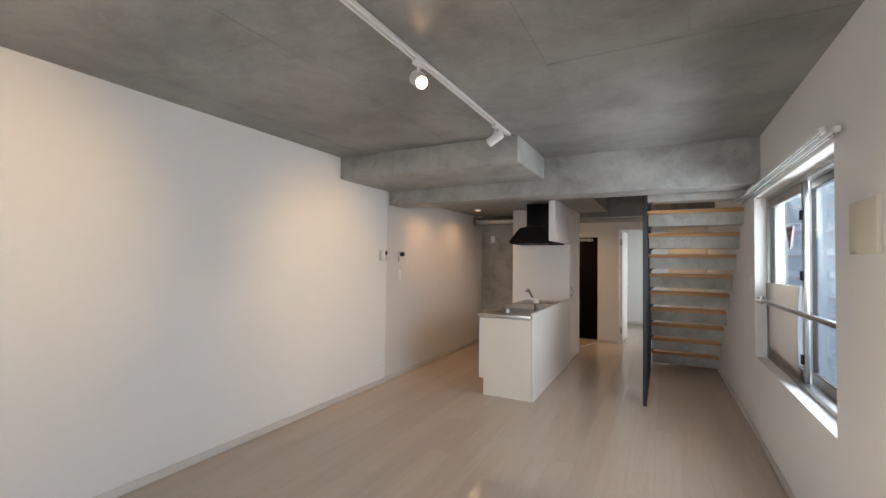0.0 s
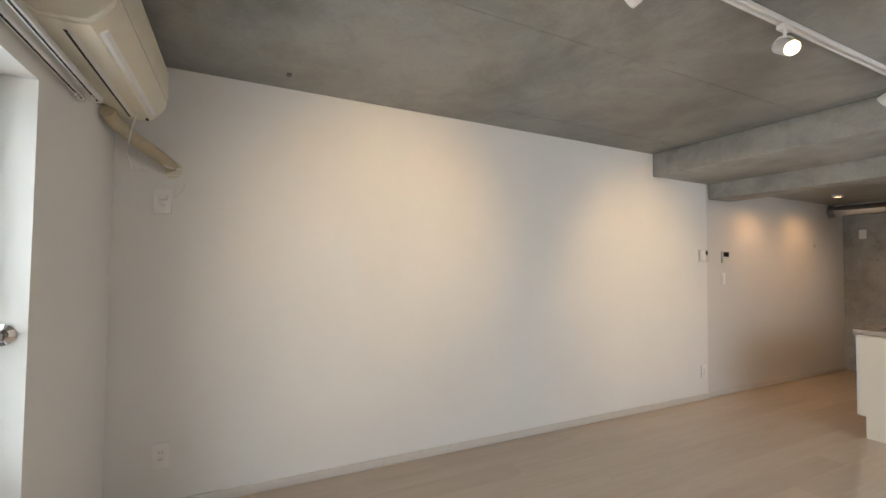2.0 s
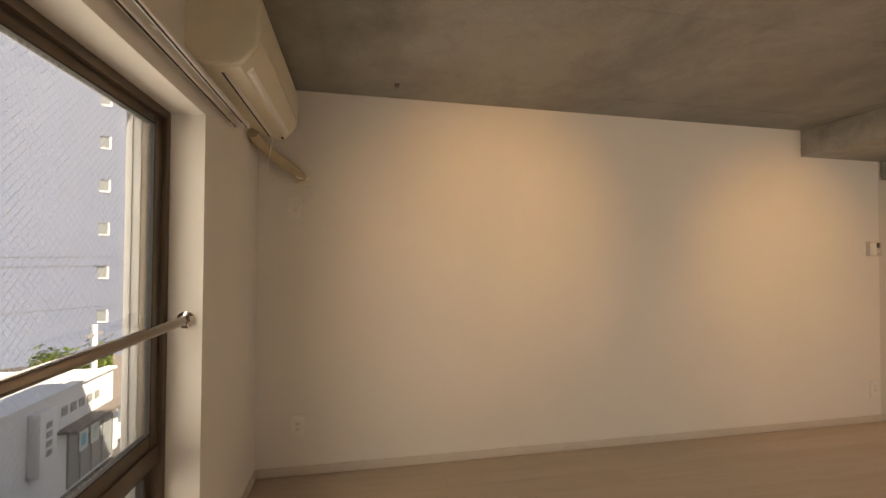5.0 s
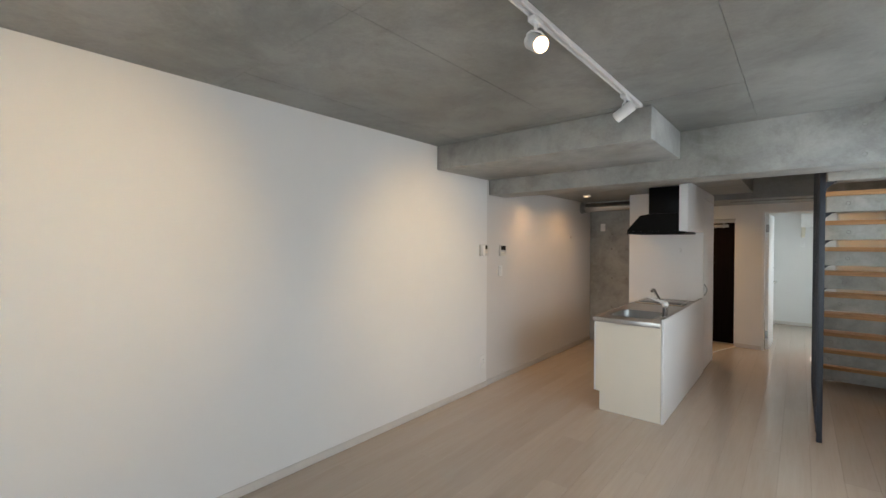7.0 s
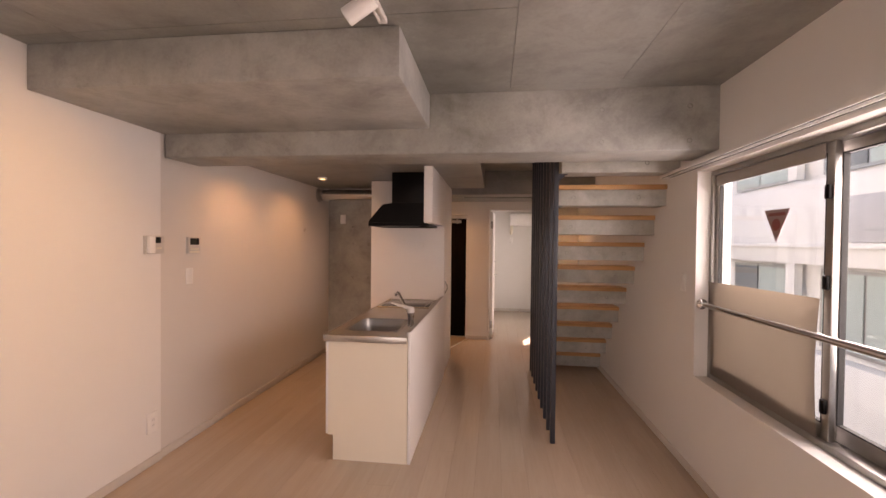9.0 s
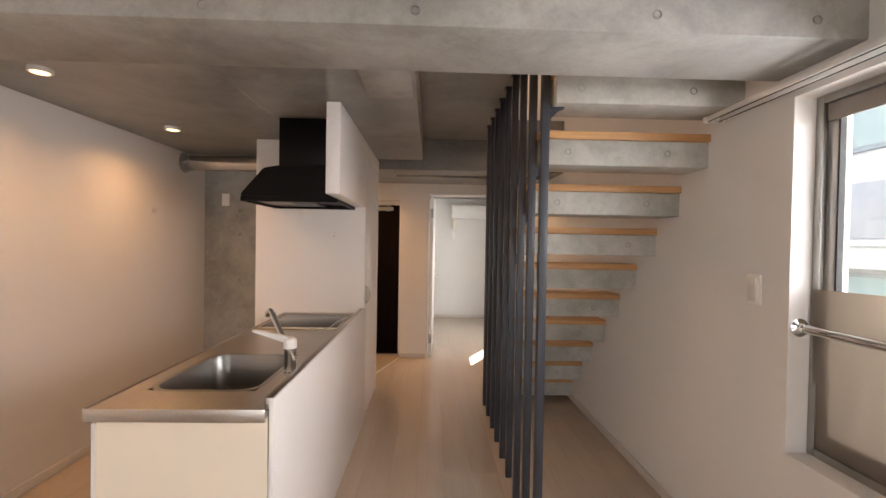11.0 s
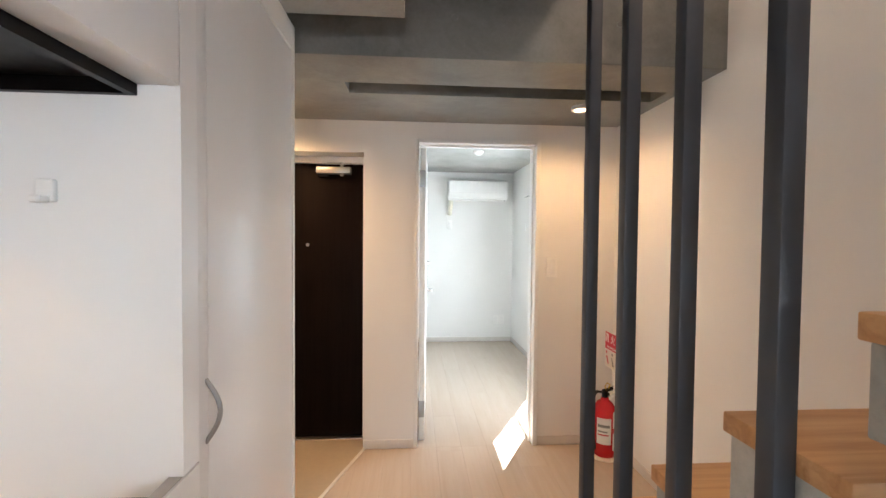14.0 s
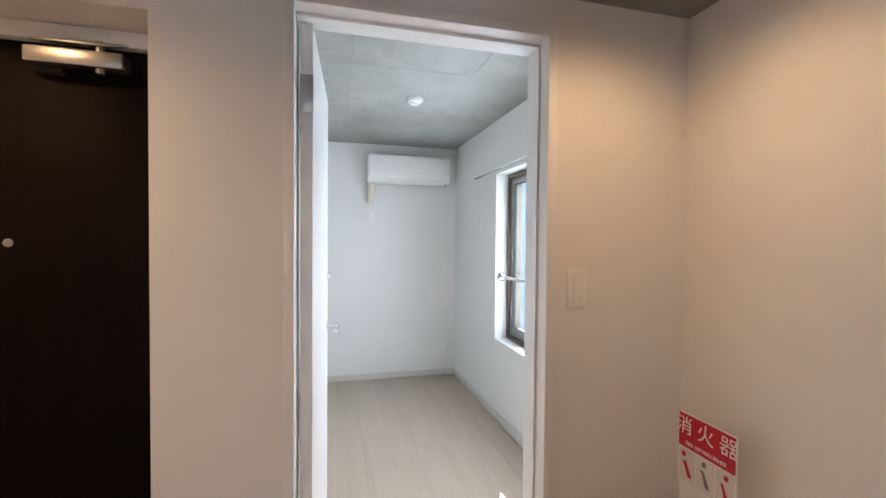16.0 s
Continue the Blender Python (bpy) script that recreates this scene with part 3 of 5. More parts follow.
hob = thing("induction_hob", "black glass hob with a steel front edge, set into the worktop", "hob", at=(1.36, 6.6, 0.85))
CH = (1.36, 6.6, 0.85)
part("glass", local(boxes((1.125, 1.555, 6.385, 6.865, 0.8525, 0.8585), bevel=0.0015), CH), BLACK_GLASS, hob)
part("control_strip", local(boxes((1.562, 1.60, 6.385, 6.865, 0.8525, 0.8585), bevel=0.0015), CH), BLACK_GLASS, hob)
frame_bm = boxes((1.105, 1.123, 6.383, 6.885, 0.8505, 0.8590), (1.602, 1.615, 6.383, 6.885, 0.8505, 0.8590), (1.123, 1.602, 6.867, 6.885, 0.8505, 0.8590), (1.5565, 1.5605, 6.384, 6.866, 0.8505, 0.8588))
part("hob_frame", local(frame_bm, CH), STEEL, hob)
# The rim's golden base colour holds the reflection of the warm downlights.
part("front_rim", local(boxes((1.105, 1.615, 6.345, 6.3825, 0.8505, 0.8615), bevel=0.004), CH), brushed("steel_warm_reflection", (0.78, 0.66, 0.48), 0.2, 0), hob, "polished front rim with a warm reflection in its colour")
splash = thing("backsplash", "white gloss board standing behind the worktop up to the ceiling", "panel", at=(1.27, 7.04, 0))
part("board", boxes((-0.412, 0.385, -0.009, 0.009, 0.0, SOFFIT - 0.001), bevel=0.0015), GLOSS, splash)
part("closing_strip", boxes((0.383, 0.413, -0.0715, -0.0095, 1.663, SOFFIT - 0.002)), GLOSS, splash)
part("facing", boxes((-0.412, -0.1885, -0.072, -0.0095, 0.0005, SOFFIT - 0.002), (-0.1885, 0.382, -0.072, -0.0095, 0.8515, SOFFIT - 0.002), (0.382, 0.414, -0.072, -0.0095, 0.8905, 1.6625)), GLOSS, splash)
hook = thing("wall_hook", "small white square hook on the backsplash", "hook", at=(1.44, 6.9685, 1.455))
bm = boxes((-0.016, 0.016, -0.013, 0.0, -0.021, 0.023), bevel=0.003)
box(bm, -0.011, 0.011, -0.034, -0.013, -0.023, -0.010, bevel=0.002)
part("plate", bm, PLASTIC, hook)

panel = thing("hood_side_panel", "white hanging board beside the range hood", "panel", at=(1.645, 6.5, SOFFIT))
part("board", boxes((-0.040, 0.038, -0.44, 0.467, -0.502, -0.001), bevel=0.002), GLOSS, panel)

hood = thing("range_hood", "matt black sloped range hood under the concrete ceiling", "range hood", at=(1.3, 6.7, 1.645))
CO = (1.3, 6.7, 1.645)
HY0, HY1 = 6.38, 6.967
can = bmesh.new()
prism(can, [(1.005, 1.672), (1.005, 1.692), (1.14, 1.85), (1.232, 1.868), (1.602, 1.868), (1.602, 1.672)], 1, HY0, HY1)
bmesh.ops.bevel(can, geom=[e for e in can.edges if e.calc_length() > 0.1], offset=0.003, segments=2, affect="EDGES")
part("canopy", local(can, CO), BLACK, hood)
part("lip", local(boxes((1.003, 1.019, HY0 - 0.002, HY1, 1.642, 1.6715), (1.588, 1.604, HY0 - 0.002, HY1, 1.642, 1.6715), (1.019, 1.588, HY0 - 0.002, HY0 + 0.014, 1.642, 1.6715), (1.019, 1.588, HY1 - 0.014, HY1, 1.642, 1.6715)), CO), BLACK, hood)
part("chimney", local(boxes((1.235, 1.602, HY0 + 0.004, HY1, 1.869, SOFFIT - 0.002), bevel=0.002), CO), BLACK, hood)
filt = part("filter_plate", local(boxes((1.06, 1.40, HY0 + 0.06, HY1 - 0.06, 1.654, 1.664), bevel=0.002), CO), worn("dark_grey_enamel", (0.035, 0.036, 0.04), 0.35, 0.2, 0.5, 0.15), hood)
for k in range(7):
    part("slat", local(boxes((1.075 + 0.026 * k, 1.09 + 0.026 * k, HY0 + 0.09, HY0 + 0.30, 1.648, 1.653), bevel=0.001), CO), ALU, filt)
part("hood_lamp", local(boxes((1.44, 1.54, HY0 + 0.08, HY0 + 0.2, 1.655, 1.663), bevel=0.002), CO), STEEL_PAINT, hood)
part("switch_knob", local(tube(bmesh.new(), (1.5, HY0 + 0.03, 1.655), (1.5, HY0 + 0.03, 1.640), 0.008), CO), ALU, hood)

duct = thing("exhaust_duct", "shiny aluminium duct running under the ceiling to the wall", "duct", at=(0.0, 7.55, 2.075))
prof, h = [], 0.055
while h < 0.95:
    prof += [(0.0655, h), (0.0672, h + 0.006)]
    h += 0.012
bm = bmesh.new()
lathe(bm, prof, pose(0, 0, 0, 0, 90, 0), 24)
part("pipe", bm, FOIL, duct)
bm = bmesh.new()
lathe(bm, [(0.088, -0.011), (0.088, -0.004), (0.072, 0.004), (0.072, 0.054), (0.001, 0.054)], pose(0, 0, 0, 0, 90, 0), 28)
part("wall_flange", bm, ALU, duct)
part("clamp_screw", boxes((0.02, 0.05, -0.095, -0.070, -0.012, 0.012), bevel=0.003), ALU, duct)

closet = thing("closet", "tall white closet with one flush door beside the entrance", "closet", at=(1.3, 7.4, 0))
CC = (1.3, 7.4, 0)
part("body", local(boxes((0.862, 1.655, 7.051, 7.755, 0.0, SOFFIT - 0.001)), CC), GLOSS, closet)
part("frame", local(boxes((1.656, 1.682, 7.0315, 7.075, 0.0, SOFFIT - 0.003), (1.656, 1.682, 7.730, 7.758, 0.0, SOFFIT - 0.003), (1.656, 1.682, 7.076, 7.729, 2.068, SOFFIT - 0.003), bevel=0.0015), CC), WHITE, closet)
cd = part("door", local(boxes((1.658, 1.680, 7.080, 7.725, 0.012, 2.062), bevel=0.0025), CC), GLOSS, closet)
arc = [(1.680, 7.066, 0.912)] + [(1.680 + 0.032 * math.sin(math.pi * k / 10), 7.066, 0.912 + 0.142 * k / 10) for k in range(1, 10)] + [(1.680, 7.066, 1.054)]
part("handle", local(bent(bmesh.new(), arc, 0.0055, 10), CC), ALU, cd, "bow-shaped satin metal handle")

# ---- lamps ----
def downlight(x, y, z, watts, tilt=(0, 0)):
    ob = thing("downlight", "round white ceiling downlight, lit warm", "lamp", "recessed downlights", at=(x, y, z))
    bm = bmesh.new()
    lathe(bm, [(0.048, 0.0), (0.048, -0.018), (0.045, -0.021), (0.036, -0.021), (0.034, -0.012), (0.030, -0.010)], pose(0, 0, 0), 32)
    part("trim_ring", bm, WHITE, ob)
    bm = bmesh.new()
    lathe(bm, [(0.033, -0.0125), (0.033, -0.0165), (0.001, -0.0185)], pose(0, 0, 0), 24)
    part("lens", bm, LENS, ob, "glowing warm lens")
    spot_light("downlight_glow", (x, y, z - 0.024), (x + tilt[0], y + tilt[1], z - 1), watts, 160, 1.0, (1.0, 0.56, 0.23), 0.03)


downlight(0.40, 5.71, SOFFIT, 4)
downlight(0.40, 6.69, SOFFIT, 4)
downlight(2.30, 5.62, CEIL, 1.6)
downlight(1.315, 8.478, HALL_Z, 6)
downlight(3.06, 8.43, HALL_Z, 2.9)

track = thing("light_track", "white power track on the concrete ceiling", "light track", at=(1.76, 2.5, CEIL))
part("rail", boxes((-0.017, -0.008, -1.6, 1.57, -0.022, -0.0005), (0.008, 0.017, -1.6, 1.57, -0.022, -0.0005), (-0.008, 0.008, -1.6, 1.57, -0.008, -0.0005), bevel=0.001), WHITE, track)
part("end_cap", boxes((-0.0175, 0.0175, 1.571, 1.585, -0.0225, -0.0005), bevel=0.002), WHITE, track)
part("feed_box", boxes((-0.0175, 0.0175, -1.66, -1.601, -0.0225, -0.0005), bevel=0.002), WHITE, track)


def spotlight(y, aim, watts, degrees):
    """A head on the track, turned so that its mouth looks at aim."""
    pivot = Vector((1.76, y, CEIL - 0.115))
    ob = thing("spotlight", "white cylindrical track spotlight, lit", "spotlight", "spotlights on the track", at=(1.76, y, CEIL - 0.022))
    base = Vector((1.76, y, CEIL - 0.022))
    way = (Vector(aim) - pivot).normalized()
    part("adapter", boxes((-0.016, 0.016, -0.036, 0.036, -0.022, -0.001), bevel=0.003), WHITE, ob)
    part("stem", tube(bmesh.new(), (0, 0, -0.022), (0, 0, -0.05), 0.007, sides=12), WHITE, ob)
    turn = Matrix.Translation(pivot - base) @ way.to_track_quat("Z", "Y").to_matrix().to_4x4()
    side = Vector((0, 0, 1)).cross(way).normalized()
    yoke = bmesh.new()
    for s in (1, -1):
        bent(yoke, [(0, 0, -0.048), side * 0.02 * s + Vector((0, 0, -0.050)), side * 0.034 * s + Vector((0, 0, -0.062)), side * 0.036 * s + Vector((0, 0, -0.093))], 0.004, 8)
    part("yoke", yoke, WHITE, ob)
    can = bmesh.new()
    lathe(can, [(0.020, -0.058), (0.030, -0.052), (0.032, -0.046), (0.032, 0.060), (0.029, 0.062), (0.028, 0.030), (0.001, 0.028)], turn, 28)
    part("head", can, WHITE, ob)
    bulb = bmesh.new()
    lathe(bulb, [(0.016, 0.033), (0.017, 0.050), (0.014, 0.058), (0.008, 0.061), (0.001, 0.062)], turn, 20)
    part("bulb", bulb, BULB, ob, "glowing warm bulb")
    ring = bmesh.new()
    lathe(ring, [(0.0175, 0.040), (0.0265, 0.055), (0.0275, 0.054), (0.0180, 0.034)], turn, 24)
    part("reflector", ring, LENS, ob, "lit reflector ring")
    spot_light("spotlight_glow", pivot + way * 0.07, aim, watts, degrees, 1.0, (1.0, 0.63, 0.27), 0.025)


spotlight(1.82, (0.0, 1.55, 1.60), 9.6, 72)
spotlight(2.70, (3.15, 1.55, 1.20), 8.8, 110)
spotlight(3.79, (0.0, 3.94, 1.30), 9.6, 70)

# ---- windows ----
def sash(ob, axis, a, b, c0, c1, z0, z1, mat, stile=0.035, rail_h=0.045, wire=False, pane_name="pane"):
    """A sash with two stiles, two rails and a pane. axis 0: its wall runs along x, axis 1: along y."""
    def bx(u0, u1, v0, v1, w0, w1, bevel=0.0):
        return boxes((u0, u1, v0, v1, w0, w1) if axis == 0 else (v0, v1, u0, u1, w0, w1), bevel=bevel)
    s = part("sash", bx(a, a + stile, c0, c1, z0, z1, 0.002), mat, ob)
    part("stile", bx(b - stile, b, c0, c1, z0, z1, 0.002), mat, s)
    part("top_rail", bx(a + stile + 0.0005, b - stile - 0.0005, c0 + 0.002, c1 - 0.002, z1 - rail_h, z1, 0.002), mat, s)
    part("bottom_rail", bx(a + stile + 0.0005, b - stile - 0.0005, c0 + 0.002, c1 - 0.002, z0, z0 + rail_h + 0.02, 0.002), mat, s)
    m = (c0 + c1) / 2
    p = part(pane_name, bx(a + stile, b - stile, m - 0.0025, m + 0.0025, z0 + rail_h + 0.02, z1 - rail_h), GLASS, s)
    p.visible_shadow = False
    bead = bx(a + stile, a + stile + 0.006, m - 0.012, m + 0.012, z0 + rail_h + 0.02, z1 - rail_h)
    for r in ((b - stile - 0.006, b - stile, m - 0.012, m + 0.012, z0 + rail_h + 0.02, z1 - rail_h), (a + stile, b - stile, m - 0.012, m + 0.012, z1 - rail_h - 0.006, z1 - rail_h), (a + stile, b - stile, m - 0.012, m + 0.012, z0 + rail_h + 0.02, z0 + rail_h + 0.026)):
        box(bead, *(r if axis == 0 else (r[2], r[3], r[0], r[1], r[4], r[5])))
    part("glazing_bead", bead, RUBBER, s)
    if wire:
        mesh_bm, step, lo, hi = bmesh.new(), 0.026, z0 + rail_h + 0.02, z1 - rail_h
        u0, u1 = a + stile, b - stile
        for sgn in (1, -1):
            k = u0 - (hi - lo)
            while k < u1 + (hi - lo):
                t0, t1 = (max(0.0, u0 - k), min(hi - lo, u1 - k)) if sgn > 0 else (max(0.0, k - u1), min(hi - lo, k - u0))
                if t1 - t0 > 0.01:
                    p0, p1 = ((k + sgn * t, m + 0.0005 * sgn, lo + t) for t in (t0, t1))
                    tube(mesh_bm, p0, p1, 0.0003, sides=3, caps=False)
                k += step
        w = part("wire_mesh", mesh_bm, WIRE, s)
        w["kind"] = "stuff"
    return s


def rect_frame(ob, axis, a, b, c0, c1, z0, z1, t, mat, name="window_frame"):
    rows = ((a, a + t, c0, c1, z0, z1), (b - t, b, c0, c1, z0, z1), (a + t, b - t, c0, c1, z1 - t, z1), (a + t, b - t, c0, c1, z0, z0 + t))
    return part(name, boxes(*(r if axis == 0 else (r[2], r[3], r[0], r[1], r[4], r[5]) for r in rows), bevel=0.002), mat, ob)


def safety_bar(ob_name, a, b, r=0.0165, mat=CHROME):
    ob = thing(ob_name, "polished steel safety bar across the window", "safety bar", at=a)
    d = Vector(b) - Vector(a)
    n = d.normalized()
    part("bar", tube(bmesh.new(), n * 0.008, d - n * 0.008, r, sides=24), mat, ob)
    for p, q in ((Vector(), n), (d, -n)):
        bm = bmesh.new()
        lathe(bm, [(0.034, 0.0005), (0.034, 0.004), (0.024, 0.010), (0.0195, 0.012), (0.0195, 0.030), (0.001, 0.030)], Matrix.Translation(p) @ q.to_track_quat("Z", "Y").to_matrix().to_4x4(), 24)
        part("flange", bm, CHROME, ob)
    return ob


def curtain_rails(ob_name, axis, wall, sign, a, b, z, offs=(0.030, 0.078)):
    """A double rail on brackets before a wall, along an axis from a to b."""
    ob = thing(ob_name, "white double curtain rail above the window", "curtain rail", at=(0, 0, 0))

    def bx(u0, u1, v0, v1, w0, w1, bevel=0.0):
        v0, v1 = sorted((wall + sign * v0, wall + sign * v1))
        return boxes((u0, u1, v0, v1, w0, w1) if axis == 0 else (v0, v1, u0, u1, w0, w1), bevel=bevel)
    for o in offs:
        r = part("rail", bx(a, b, o - 0.010, o + 0.010, z - 0.0105, z + 0.0105, 0.002), WHITE, ob)
        part("slot", bx(a + 0.01, b - 0.01, o - 0.003, o + 0.003, z - 0.0125, z - 0.0108), RUBBER, r)
        for u in (a, b):
            part("end_cap", bx(u - 0.012, u + 0.012, o - 0.0125, o + 0.0125, z - 0.014, z + 0.013, 0.004), PLASTIC, r)
        for k in range(4):
            u = b - 0.05 - 0.028 * k if k < 2 else a + 0.05 + 0.028 * (k - 2)
            part("glider", bx(u - 0.005, u + 0.005, o - 0.004, o + 0.004, z - 0.026, z - 0.0128, 0.001), PLASTIC, r)
    for k in range(4):
        u = a + 0.12 + (b - a - 0.24) * k / 3
        part("bracket", bx(u - 0.009, u + 0.009, 0.0005, offs[-1] - 0.004, z + 0.011, z + 0.016, 0.001), PLASTIC, ob)
    return ob


# back window, seen from beside it
wb = thing("window_back", "tall bronze aluminium sliding window with wired glass", "window", at=(0, 0, 0))
wb["kind"] = "structure"
rect_frame(wb, 0, 0.931, 2.779, -0.235, -0.125, 0.121, 1.934, 0.034, BRONZE)
part("transom", boxes((0.965, 2.745, -0.225, -0.135, 0.575, 0.645), bevel=0.002), BRONZE, wb)
sash(wb, 0, 0.966, 1.815, -0.165, -0.140, 0.646, 1.899, BRONZE, 0.058, 0.035, True)
sash(wb, 0, 1.765, 2.744, -0.205, -0.180, 0.646, 1.899, BRONZE, 0.042, 0.035, True)
sash(wb, 0, 0.966, 1.855, -0.195, -0.165, 0.156, 0.574, BRONZE, 0.03, 0.03, False, "low_pane")
sash(wb, 0, 1.856, 2.744, -0.195, -0.165, 0.156, 0.574, BRONZE, 0.03, 0.03, False, "low_pane")
part("stopper", boxes((1.793, 1.814, -0.1395, -0.118, 1.66, 1.70), bevel=0.003), BRONZE, wb)
part("outer_jamb", boxes((0.9305, 0.968, -0.262, -0.212, 0.12, 1.935), (0.9685, 0.974, -0.262, -0.24, 0.13, 1.925), bevel=0.001), worn("grey_aluminium_jamb", (0.40, 0.41, 0.42), 0.5, 0.3, 0.5, 0.1), wb)
safety_bar("safety_bar", (0.9305, -0.06, 1.112), (2.7795, -0.06, 1.112), 0.0185, STEEL_REFLECT)
curtain_rails("curtain_rail", 0, 0.0, 1, 0.62, 3.05, 1.995)

# right window
wr = thing("window_right", "silver aluminium sliding window with a paper sheet over its lower half", "window", at=(0, 0, 0))
wr["kind"] = "structure"
rect_frame(wr, 1, 3.402, 5.248, 3.595, 3.705, 0.646, 1.959, 0.030, ALU)
sash(wr, 1, 4.285, 5.217, 3.612, 3.638, 0.677, 1.928, ALU, 0.040, 0.045)
sash(wr, 1, 3.433, 4.345, 3.655, 3.681, 0.677, 1.928, ALU, 0.040, 0.045)
part("head_shade", boxes((3.606, 3.6115, 4.33, 5.214, 1.862, 1.926), bevel=0.001), worn("grey_film", (0.30, 0.27, 0.24), 0.5), wr)
for z in (1.72, 1.34, 0.82):
    part("catch", boxes((3.596, 3.6115, 4.292, 4.318, z - 0.03, z + 0.03), bevel=0.004), BLACK, wr)
sheet = bmesh.new()
nu, nv = 24, 14
grid = [[None] * (nv + 1) for _ in range(nu + 1)]
for i in range(nu + 1):
    for j in range(nv + 1):
        u, v = i / nu, j / nv
        curl = 0.010 + 0.020 * max(0, u - 0.82) ** 1.5 * 6 * (0.3 + v) + 0.004 * math.sin(5 * u + 3 * v) + 0.010 * max(0, 0.2 - u) * 5 * math.sin(3.1 * v)
        grid[i][j] = sheet.verts.new((3.611 - curl, 4.33 + 0.90 * u, 0.665 + 0.605 * v - 0.012 * u * v))
for i in range(nu):
    for j in range(nv):
        sheet.faces.new((grid[i][j], grid[i + 1][j], grid[i + 1][j + 1], grid[i][j + 1]))
bmesh.ops.solidify(sheet, geom=sheet.faces[:], thickness=0.0015)
ps = thing("paper_sheet", "beige paper sheet curling off the lower window pane", "sheet", at=(3.60, 4.8, 0.66))
part("sheet", local(sheet, (3.60, 4.8, 0.66)), worn("beige_paper", (0.33, 0.29, 0.25), 0.45, 0, 0.3, 0.05, 3), ps)
st = thing("rescue_sticker", "red triangle sticker stuck on the window pane", "sticker", at=(3.62, 4.65, 1.6))
tri = bmesh.new()
prism(tri, [(-0.095, 0.072), (0.095, 0.072), (0.0, -0.090)], 0, -0.0015, 0.0)
part("triangle", tri, worn("faded_pink_film", (0.36, 0.25, 0.24), 0.5, 0, 0.4, 0.1), st)
for y, w in ((-0.052, 0.013), (-0.028, 0.009), (-0.006, 0.012), (0.018, 0.008), (0.042, 0.016)):
    part("print_bar", boxes((-0.0028, -0.0016, y - w, y + w, 0.040, 0.056)), FADED_RED, st)
bm = bmesh.new()
lathe(bm, [(0.030, -0.0005), (0.030, 0.0008), (0.008, 0.0008), (0.008, -0.0005)], pose(-0.0022, 0, -0.004, 0, -90, 0), 24)
part("round_mark", bm, FADED_RED, st)
safety_bar("safety_bar", (3.555, 5.2495, 1.112), (3.555, 3.4005, 1.125))
curtain_rails("curtain_rail", 1, W, -1, 3.26, 5.63, 1.985)

# bedroom window
wd = thing("window_bedroom", "aluminium sliding window in the bright bedroom", "window", at=(0, 0, 0))
wd["kind"] = "structure"
BX = right_face(9.9) - W
rect_frame(wd, 1, 9.302, 10.563, 3.595 + BX, 3.705 + BX, 0.594, 1.824, 0.030, BRONZE)
sash(wd, 1, 9.91, 10.532, 3.612 + BX, 3.638 + BX, 0.625, 1.793, ALU, 0.040, 0.045)
sash(wd, 1, 9.334, 9.96, 3.655 + BX, 3.681 + BX, 0.625, 1.793, ALU, 0.040, 0.045)
safety_bar("safety_bar", (3.555 + BX, 10.5645, 1.06), (3.555 + BX, 9.3005, 1.06), 0.012)
curtain_rails("curtain_rail", 1, right_face(10.0), -1, 9.17, 11.0, 1.86, (0.03,))

# ---- wall fittings ----
def wall_box(name, label, category, wall, yc, zc, w, h, d, mat=PLASTIC, group=""):
    """A flat fitting on the left (-) or right (+) wall, at its middle."""
    s = 1 if wall < 1 else -1
    ob = thing(name, label, category, group, at=(wall, yc, zc))
    x0, x1 = sorted((0.0003 * s, d * s))
    part("plate", boxes((x0, x1, -w / 2, w / 2, -h / 2, h / 2), bevel=0.003), mat, ob)
    return ob, s


def outlet(wall, yc, zc, sockets=2):
    ob, s = wall_box("wall_outlet", "white wall outlet plate with two sockets", "outlet", wall, yc, zc, 0.086, 0.134, 0.011, PLASTIC, "wall outlets")
    for k in range(sockets):
        zz = 0.018 - 0.036 * k
        p = part("socket", boxes((*sorted((0.0111 * s, 0.0135 * s)), -0.016, 0.016, zz - 0.014, zz + 0.014), bevel=0.002), WHITE, ob)
        for y in (-0.006, 0.006):
            part("slot", boxes((*sorted((0.0136 * s, 0.0140 * s)), y - 0.001, y + 0.001, zz - 0.004, zz + 0.004)), RUBBER, p)
    return ob


def switch(wall, yc, zc, group="light switches"):
    ob, s = wall_box("light_switch", "white wide rocker light switch", "switch", wall, yc, zc, 0.072, 0.12, 0.008, PLASTIC, group)
    part("rocker", boxes((*sorted((0.0081 * s, 0.0125 * s)), -0.018, 0.018, -0.046, 0.046), bevel=0.002), WHITE, ob)
    return ob


outlet(0.0, 0.25, 0.305)
outlet(0.0, 0.22, 1.672)
outlet(0.0, 4.875, 0.285)
switch(-0.012, 5.235, 1.222)
switch(W, 5.415, 1.235)
ic, s = wall_box("intercom", "white intercom handset with a dark display", "intercom", 0.0, 4.885, 1.455, 0.150, 0.118, 0.022, PLASTIC_GREYER)
part("handset", boxes((0.0225, 0.050, -0.072, -0.025, -0.055, 0.055), bevel=0.008), PLASTIC, ic)
part("display", boxes((0.0222, 0.0245, -0.015, 0.045, 0.010, 0.050), bevel=0.001), LCD, ic)
for k in range(3):
    part("button", boxes((0.0222, 0.026, -0.012 + 0.022 * k, 0.004 + 0.022 * k, -0.030, -0.016), bevel=0.002), IVORY, ic)
wh, s = wall_box("water_heater_panel", "white water heater control panel with a dark display", "control panel", -0.012, 5.268, 1.448, 0.125, 0.122, 0.020, PLASTIC_GREYER)
